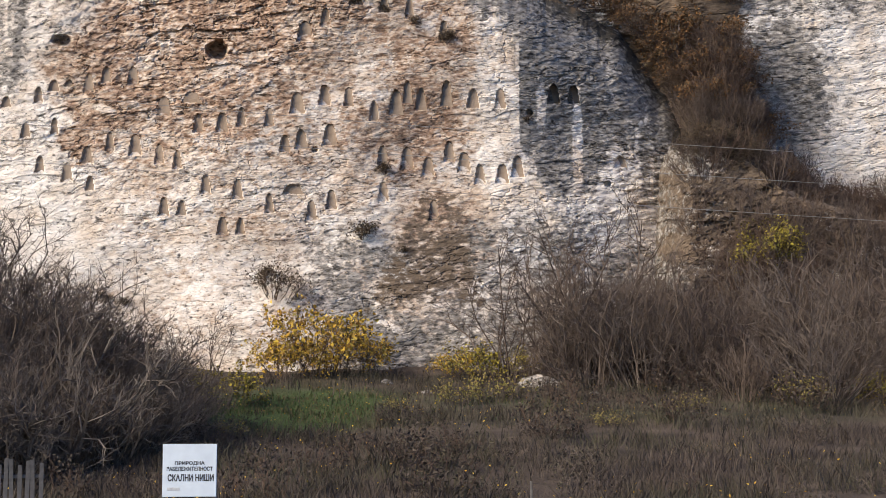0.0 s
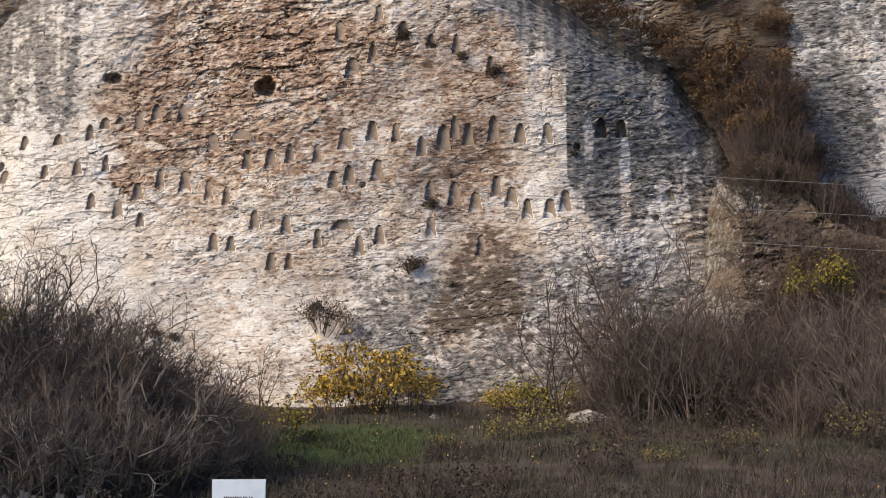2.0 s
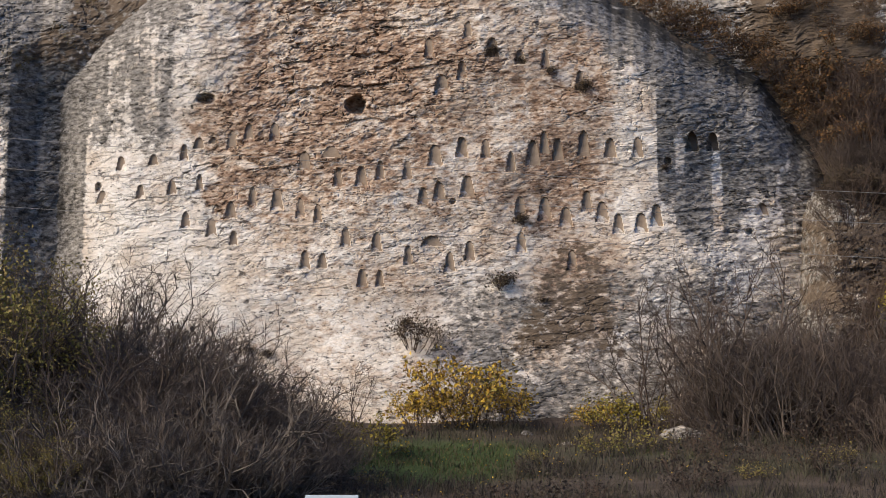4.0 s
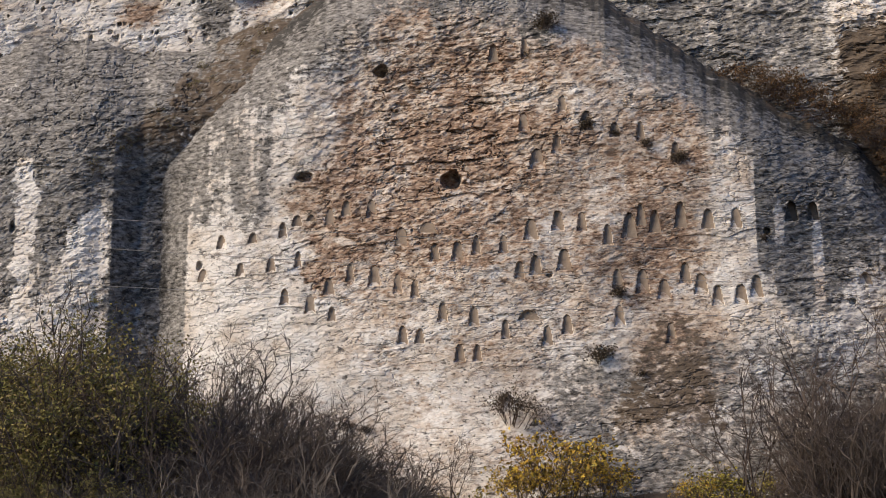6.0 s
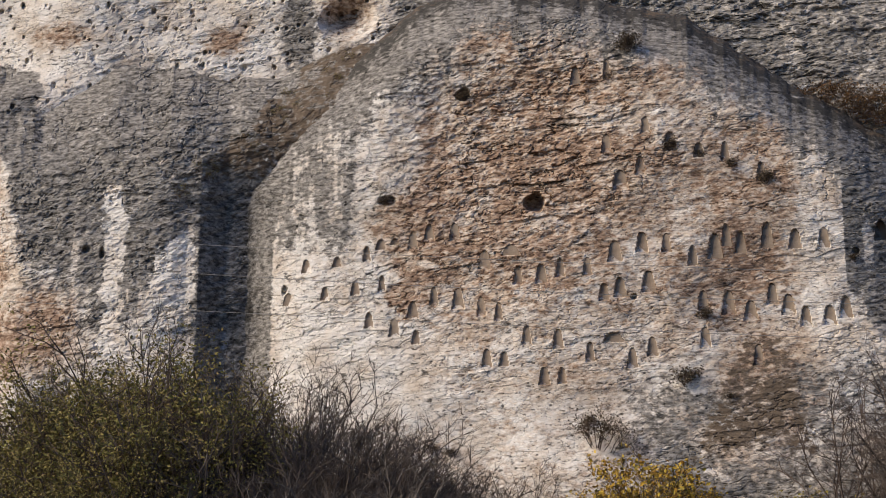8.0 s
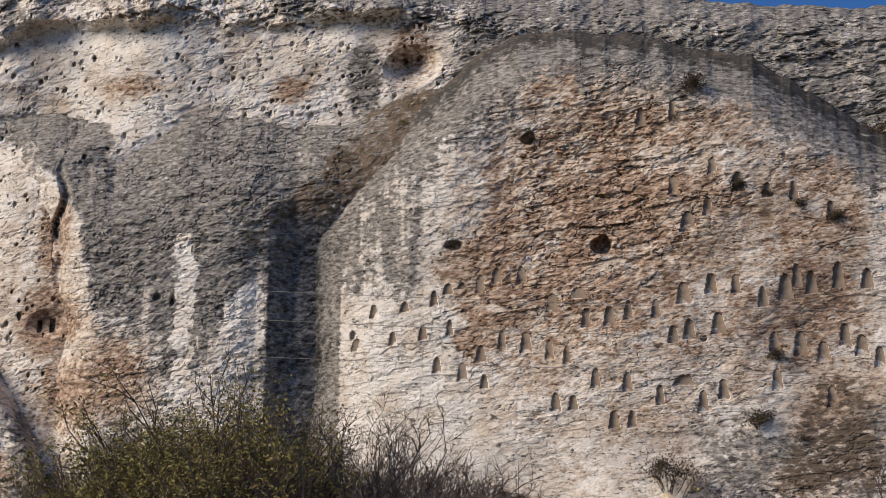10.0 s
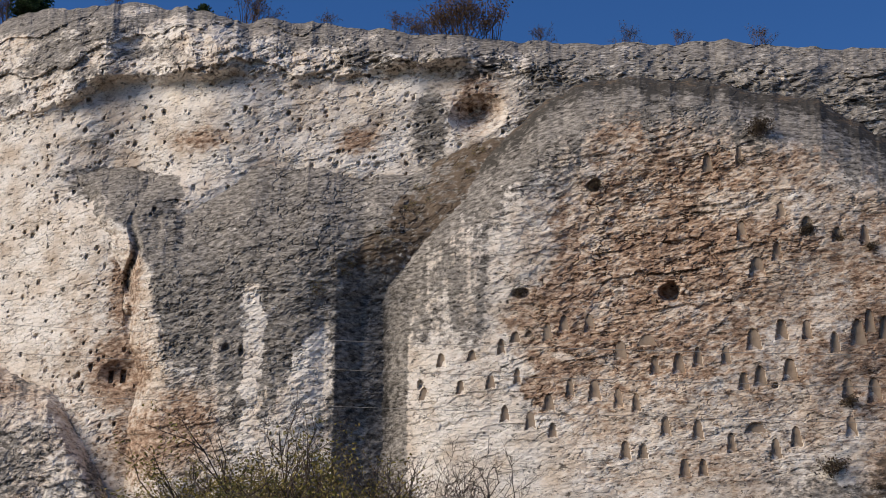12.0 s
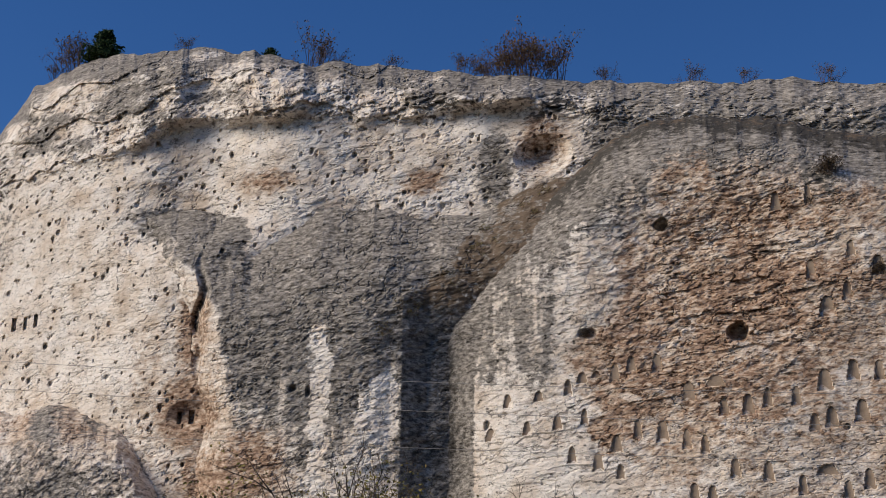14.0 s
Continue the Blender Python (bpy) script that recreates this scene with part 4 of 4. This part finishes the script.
for u, v in ((14.0, 8.3), (13.6, 7.6), (14.5, 8.0)):
    copy_thing(lime, Matrix.LocRotScale(place(u, v, 57.5 + 0.4 * (v - 4)), Euler((0.2, 0, 5 * u)), Vector((1.0, 1.0, 1.1))))
dark_bush = shrub("dark_bush", "dark olive-brown bush in the gully beside the buttress", "shrub", 88, 2.4, 1.5, 26, 7, 5, 0.018, DARK_BARK, DEAD, 2200, 0.045, "gully bushes", 0.9)
dark_bush.matrix_basis = Matrix.LocRotScale(place(11.6, 12.7, 61.5), Euler((0.1, 0, 1.0)), Vector((0.9, 0.9, 0.9)))
plant_copies([shrub("small_olive_shrub", "low grey-green shrub among the weeds", "shrub", 89, 1.6, 1.1, 16, 6, 4, 0.014, DARK_BARK, OLIVE, 420, 0.05, "low shrubs", 0.9)], [(12.4, 49.0, 1.1), (1.9, 50.5, 1.0), (0.4, 49.5, 0.8), (-1.6, 47.0, 0.5), (8.0, 46.5, 0.6), (15.0, 44.5, 0.9), (-8.6, 47.0, 0.8), (5.2, 44.0, 0.5), (-6.4, 42.5, 0.5)], 24)
for u, v, share in ((10.6, 12.9, 0.7), (11.2, 13.2, 0.9), (11.9, 13.1, 1.0), (12.6, 12.9, 0.9), (13.2, 12.5, 0.8), (12.2, 12.4, 0.7)):
    copy_thing(dark_bush, Matrix.LocRotScale(place(u, v - 0.3, 61.6), Euler((0.1, 0, 7 * u)), Vector((share, share, share))))
rust = shrub("rusty_shrub", "low shrub with rust-brown dead leaves", "shrub", 85, 2.2, 1.6, 14, 7, 4, 0.018, RUST_BARK, RUST, 900, 0.07, "rusty shrubs", 0.8)
plant_copies([rust], [(12.2, 65.0, 0.9), (12.8, 65.8, 1.0), (13.6, 66.6, 1.1), (14.4, 65.6, 0.9), (13.2, 64.8, 0.8), (15.0, 66.8, 0.9), (13.0, 67.4, 1.2), (14.2, 67.6, 1.2), (16.0, 65.4, 0.6),
                      (17.4, 65.4, 0.6), (15.2, 67.6, 1.1), (12.4, 66.6, 1.0)], 13)


field = [shrub("weed_clump", "low tangled clump of dead brown stems", "weeds", 111 + i, 1.3, 0.9, 14, 5, 3, 0.012, (DARK_BARK, BARK, RUST_BARK)[i], STRAW, 300, 0.04, "weed clumps", 0.7) for i in range(3)]
spots = random.Random(8)
clumps = [(spots.uniform(-14, 20), spots.uniform(31, 45), spots.uniform(0.6, 1.3)) for _ in range(70)]
clumps += [(spots.uniform(2, 20), spots.uniform(44, 53), spots.uniform(0.7, 1.5)) for _ in range(34)]
plant_copies(field, clumps, 14)


# plants that root in the rock: u, v, depth, share
def rooted(model, spots, seed):
    rng = random.Random(seed)
    for n, (u, v, depth, share) in enumerate(spots):
        m = Matrix.LocRotScale(place(u, v, depth), Euler((0.25, 0, rng.uniform(0, 6.28))), Vector((share, share, share * rng.uniform(0.9, 1.1))))
        if n:
            copy_thing(model, m)
        else:
            model.matrix_basis = m


def wall_depth(u, v):
    return float(face_depth_smooth(np.float64(u), np.float64(v), np.float64(6.0)))


tuft = shrub("cliff_tuft", "dark dry tuft growing out of the rock face", "shrub", 91, 0.95, 0.42, 24, 5, 4, 0.014, DARK_BARK, DEAD, 700, 0.045, "cliff tufts", 0.8)
rooted(tuft, [(u, v, wall_depth(u, v) + 0.1, s) for u, v, s in (
    (-3.5, 9.35, 1.2), (-2.55, 12.1, 0.7), (-1.3, 18.7, 0.5), (0.15, 17.9, 0.7), (-3.8, 19.6, 0.6), (-2.6, 19.2, 0.45), (-16.6, 17.8, 0.5), (-6.4, 22.9, 0.6), (-13.0, 22.5, 0.5),
    (-1.7, 8.6, 0.5), (-7.6, 7.7, 0.5), (-14.6, 6.6, 0.6), (-13.6, 6.4, 0.5), (3.7, 14.3, 0.5), (2.6, 16.9, 0.4), (-5.4, 24.4, 1.0))], 15)
wall_shrub = shrub("wall_shrub", "pale dry shrub hanging on the rock face", "shrub", 93, 1.9, 1.5, 34, 8, 5, 0.014, RUST_BARK, DEAD, 1500, 0.04, "", 0.9)
rooted(wall_shrub, [(-7.1, 6.7, wall_depth(-7.1, 6.7) - 0.2, 1.15)], 16)
gully_shrub = shrub("gully_shrub", "brown half-bare shrub in the rock gully", "shrub", 95, 2.3, 1.5, 14, 6, 4, 0.018, RUST_BARK, OLIVE, 420, 0.05, "gully shrubs", 0.8)
gully_rng = random.Random(31)
gully_spots = []
for n in range(24):
    q = (n + gully_rng.random()) / 24
    u, v = -25.6 + 7.4 * q ** 1.2 + gully_rng.uniform(-1.3, 0.5), 18.6 + 6.2 * q + gully_rng.uniform(-0.7, 0.5)
    v = min(v, float(left_rim(np.float64(u))) - 0.1)
    y = float(left_depth(np.float64(u), np.float64(v), left_rim(np.float64(u)) - v))
    gully_spots.append((u, v, y + 0.1, gully_rng.uniform(0.3, 0.65)))
rooted(gully_shrub, gully_spots, 17)
sapling = shrub("ledge_sapling", "thin bare sapling on the rock ledge", "tree", 97, 2.6, 0.8, 3, 8, 4, 0.03, DARK_BARK, group="ledge saplings", upright=1.4)
rooted(sapling, [(-19.9, 24.6, 66.6, 1.0), (-22.8, 23.6, 65.4, 0.8)], 18)
orange_tree = shrub("orange_tree", "small tree with orange autumn leaves in the gully", "tree", 99, 4.4, 1.8, 5, 9, 5, 0.06, BARK, RUST, 1500, 0.10, "", 1.1)
rooted(orange_tree, [(10.6, 16.8, 66.5, 0.9)], 19)
rim_rng = random.Random(41)
crown_shrub = shrub("shoulder_shrub", "brown dry shrub on the shoulder of the buttress", "shrub", 87, 1.7, 1.3, 14, 6, 4, 0.016, RUST_BARK, RUST, 420, 0.06, "shoulder shrubs", 0.9)
shoulder = []
for n in range(22):
    u = 2.5 + 8.0 * (n + rim_rng.random()) / 22
    v = float(np.interp(u, [3.05, 5.4, 7.5, 8.85, 10.3], [20.9, 19.8, 18.7, 17.4, 15.6])) + rim_rng.uniform(0.1, 0.9)
    shoulder.append((u, v, 65.5 + rim_rng.uniform(0, 2.0), rim_rng.uniform(0.5, 1.1)))
for n in range(44):
    u, v = rim_rng.uniform(8.3, 13.0), rim_rng.uniform(14.5, 22.0)
    shoulder.append((u, v, float(back_depth(np.float64([[u]]), np.float64([[v]]), np.float64([[5.0]]))[0, 0]) + 0.1, rim_rng.uniform(0.5, 1.0)))
rooted(crown_shrub, shoulder, 42)


def rim_place(u, sink=0.2):
    v = float(np.interp(u, SKY_U, SKY_V))
    return v - sink, float(back_depth(np.float64([[u]]), np.float64([[v]]), np.float64([[0.0]]))[0, 0]) + 0.8


rim_shrub = shrub("rim_shrub", "leafless reddish shrub on the cliff rim", "shrub", 101, 2.4, 1.3, 14, 7, 4, 0.022, RUST_BARK, RUST, 420, 0.05, "rim shrubs", 1.0)
rooted(rim_shrub, [(u * K68, *rim_place(u * K68), s) for u, s in ((-22.9, 1.35), (-20.6, 1.15), (-21.6, 1.1), (-22.2, 1.2), (-23.6, 0.9), (-35.0, 1.0), (-51.8, 1.15), (-52.6, 0.9), (-25.5, 0.7), (-30.0, 0.4), (-12.8, 0.5), (-44.0, 0.45), (-53.6, 0.5), (-24.2, 0.6), (-10.0, 0.4), (-6.0, 0.5), (-34.2, 0.6), (-17.5, 0.45))], 20)


def pine(seed, height):
    """A young pine: a trunk, whorls of boughs, and needles in tufts along them."""
    rng = np.random.RandomState(seed)
    top = thing("young_pine", "small dark green pine on the cliff rim", "tree", "rim pines")
    paths, radii, pts = [np.array([[0, 0, height * k / 4] for k in range(5)])], [(0.05, 0.012)], []
    for _ in range(95):
        z = rng.uniform(0.08, 0.95)
        a = rng.uniform(0, 6.283)
        length = height * 0.75 * (1.08 - z) * rng.uniform(0.7, 1.15)
        p = curve_path(rng, (0, 0, z * height), (math.cos(a), math.sin(a), 0.25), length, 5, 0.12, 0.06)
        paths.append(p)
        radii.append((0.018, 0.006))
        pts.append(np.concatenate([p[1:] + rng.normal(0, 0.06, (4, 3)) for _ in range(14)]))
    soup("trunk", *tubes(paths, radii), DARK_BARK, top)
    soup("needle_crown", *leaf_cards(rng, np.concatenate(pts), 0.085, 0.03), NEEDLE, top)
    return top


rooted(pine(3, 2.1), [(u * K68, *rim_place(u * K68), s) for u, s in ((-50.2, 1.05), (-38.0, 0.42), (-51.0, 0.6))], 21)


# dry weeds and grass, too many to count
def blades(name, label, n, box, height, material, seed, keep=None, lean=0.25, wide=0.02, category="weeds"):
    rng = np.random.RandomState(seed)
    x, y = rng.uniform(box[0], box[1], n), rng.uniform(box[2], box[3], n)
    if keep is not None:
        ok = rng.rand(n) < keep(x, y)
        x, y = x[ok], y[ok]
    n = len(x)
    z = ground_height(x, y) - 0.04
    h = height * rng.uniform(0.35, 1.0, n) * (0.5 + fbm(x * 0.5, y * 0.5, 3))
    a = rng.uniform(0, 6.283, n)
    base = np.stack([x, y, z], -1)
    side = np.stack([np.cos(a), np.sin(a), 0 * a], -1) * wide * rng.uniform(0.5, 1.2, (n, 1))
    off = rng.normal(0, lean, (n, 2)) * h[:, None]
    mid = base + np.concatenate([off * 0.35, h[:, None] * 0.55], 1)
    tip = base + np.concatenate([off, h[:, None]], 1)
    v = np.stack([base - side, base + side, mid + side * 0.7, mid - side * 0.7, tip + side * 0.25, tip - side * 0.25], 1).reshape(-1, 3)
    i = np.arange(n)[:, None] * 6
    f = np.concatenate([i + [0, 1, 2, 3], i + [3, 2, 4, 5]])
    ob = soup(name, v, f, material)
    return tagged(ob, label, category, kind="stuff")


blades("dry_weeds", "field of dry brown weeds and dead stems", 90000, (-26, 24, 29, 57), 0.55, STRAW, 41, lambda x, y: np.clip(1.0 - 1.2 * turf_share(x, y), 0.05, 1) * step(fbm(x * 0.45, y * 0.45, 3), 0.3, 0.6), 0.45, 0.014)
blades("gully_weeds", "brown dry undergrowth on the gully slope", 20000, (7, 24, 55, 68.5), 0.6, RUST_BARK, 42, lambda x, y: step(fbm(x * 0.5, y * 0.4, 3), 0.25, 0.6), 0.55, 0.02)
blades("grass", "short green grass below the cliff", 36000, (-13, 5, 41, 58), 0.22, GRASS, 43, lambda x, y: turf_share(x, y) * step(fbm(x * 0.5 + 9, y * 0.5, 3), 0.3, 0.6), 0.4, 0.018, "grass")


def fallen_leaves():
    rng = np.random.RandomState(61)
    x, y = rng.uniform(-16, 21, 2000), rng.uniform(29.5, 56, 2000)
    keep = fbm(x * 0.35 + 4, y * 0.35, 3) > 0.5
    x, y = x[keep], y[keep]
    pts = np.stack([x, y, ground_height(x, y) + rng.uniform(0.03, 0.4, len(x))], -1)
    return tagged(soup("fallen_leaves", *leaf_cards(rng, pts, 0.036, 0.01), GOLD), "scattered fallen yellow and brown leaves among weeds", "leaves", kind="stuff")


fallen_leaves()

# ---- made things ----
def box_bm(size, centre=(0, 0, 0), bevel=0.0):
    bm = bmesh.new()
    bmesh.ops.create_cube(bm, size=1)
    bmesh.ops.scale(bm, vec=size, verts=bm.verts)
    bmesh.ops.translate(bm, vec=centre, verts=bm.verts)
    if bevel:
        bmesh.ops.bevel(bm, geom=bm.edges[:], offset=bevel, segments=2, affect="EDGES")
    return bm


def line_of_text(words, width, height, at, parent):
    cu = bpy.data.curves.new("lettering", "FONT")
    cu.body, cu.align_x, cu.align_y, cu.extrude = words, "CENTER", "CENTER", 0.001
    cu.offset = 0.03
    tmp = new("lettering", cu)
    me = bpy.data.meshes.new_from_object(tmp.evaluated_get(bpy.context.evaluated_depsgraph_get()))
    bpy.data.objects.remove(tmp)
    co = np.array([v.co for v in me.vertices])
    span = co.max(0) - co.min(0)
    mid = (co.max(0) + co.min(0)) / 2
    for v in me.vertices:
        v.co = ((v.co.x - mid[0]) * width / span[0], (v.co.y - mid[1]) * height / span[1], v.co.z)
    me.materials.clear()
    me.materials.append(LETTER)
    ob = new("lettering", me)
    ob.parent = parent
    ob.location, ob.rotation_euler = at, (radians(90), 0, 0)
    return tagged(ob, "black painted capital letters")


def sign_board():
    g = at_ground(-4.46, 25.0)
    top = thing("sign_board", "white painted notice board on two steel posts with black lettering", "sign")
    top.location = (-4.46, 25.0, g)
    top.rotation_euler = (0, 0, radians(6))
    low, high = 1.03 - g, 1.95 - g
    part("board", box_bm((0.94, 0.025, high - low), (0, 0, (low + high) / 2), 0.006), BOARD, top)
    for x in (-0.455, 0.455):
        part("post", box_bm((0.045, 0.045, high + 0.2), (x, 0.038, (high - 0.2) / 2), 0.005), STEEL, top)
    for z in (low + 0.02, high - 0.01):
        part("rail", box_bm((0.97, 0.04, 0.03), (0, 0.036, z), 0.004), STEEL, top)
    z0 = (low + high) / 2
    line_of_text("ПРИРОДНА", 0.52, 0.075, (0.0, -0.015, z0 + 0.125), top)
    line_of_text("ЗАБЕЛЕЖИТЕЛНОСТ", 0.80, 0.075, (0.0, -0.015, z0 + 0.03), top)
    line_of_text("СКАЛНИ НИШИ", 0.80, 0.125, (0.02, -0.015, z0 - 0.125), top)
    part("stain", box_bm((0.22, 0.002, 0.05), (-0.28, -0.0145, low + 0.14)), plain_material("faint_smudge", (0.45, 0.46, 0.47), (0.62, 0.63, 0.64), 20), top, "faint grey smudge")


sign_board()


def fence():
    top = thing("paling_fence", "short weathered grey timber paling fence among shrubs", "fence")
    top.location = (-8.6, 28.0, at_ground(-8.6, 28.0))
    rng = random.Random(4)
    for i in range(14):
        h = 1.5 + rng.uniform(-0.12, 0.1) - 0.012 * i
        ob = part("paling", box_bm((0.085, 0.022, h), (0, 0, h / 2), 0.004), TIMBER, top)
        ob.location, ob.rotation_euler = (-1.2 + 0.13 * i, 0.05 * i, 0), (0, rng.uniform(-0.03, 0.03), 0.35)
    for z in (0.4, 1.1):
        ob = part("rail", box_bm((1.95, 0.03, 0.07), (0, 0, 0), 0.004), TIMBER, top)
        ob.location, ob.rotation_euler = (-0.35, 0.36, z), (0, 0, 0.37)


fence()
stake = tagged(part("stake", box_bm((0.05, 0.05, 1.5), (0, 0, 0.65), 0.006), TIMBER), "short pale timber stake standing in the weeds", "stake")
stake.location = (1.74, 28.0, at_ground(1.74, 28.0) - 0.3)


def boulder(x, y, size, seed):
    bm = bmesh.new()
    bmesh.ops.create_icosphere(bm, subdivisions=4, radius=1)
    for v in bm.verts:
        n = noise.fractal(v.co * 1.6 + Vector((seed, 0, 0)), 0.9, 2.0, 4)
        v.co = Vector((v.co.x * size[0], v.co.y * size[1], v.co.z * size[2])) * (1 + 0.22 * n)
    for f in bm.faces:
        f.smooth = True
    ob = part("boulder", bm, ROCK)
    paint_zone(ob, np.tile([0.75, 0.35, 0.0], (len(ob.data.vertices), 1)))
    ob.location = (x, y, at_ground(x, y) + size[2] * 0.1)
    return tagged(ob, "pale fallen limestone boulder in the grass", "boulder", "fallen boulders")


boulder(3.7, 54.0, (0.85, 0.5, 0.4), 1.0)
boulder(-2.2, 54.8, (0.25, 0.2, 0.16), 4.0)
boulder(-0.6, 53.2, (0.22, 0.2, 0.14), 7.0)
boulder(5.6, 52.2, (0.2, 0.2, 0.14), 9.0)


def cable(height, slope, curve):
    """An overhead line strung past the cliff between two far poles: its height along x."""
    xs = np.linspace(-46, 40, 60)
    pts = np.stack([xs, 30 + 0 * xs, height + slope * xs + curve * xs ** 2], -1)
    k = len(pts)
    ring = np.array([(0, math.cos(q), math.sin(q)) for q in (0.5, 2.07, 3.64, 5.21)]) * 0.006
    v = (pts[:, None] + ring[None]).reshape(-1, 3)
    i = np.arange(k * 4).reshape(k, 4)
    f = np.concatenate([np.stack([i[:-1, s], i[:-1, (s + 1) % 4], i[1:, (s + 1) % 4], i[1:, s]], -1) for s in range(4)])
    return tagged(soup("overhead_cable", v, f, CABLE), "thin grey overhead cable strung before the cliff", "cable", "overhead cables")


cable(8.52, -0.0761, 0.00093)
cable(7.86, -0.0743, 0.00086)
cable(7.12, -0.0700, 0.00040)
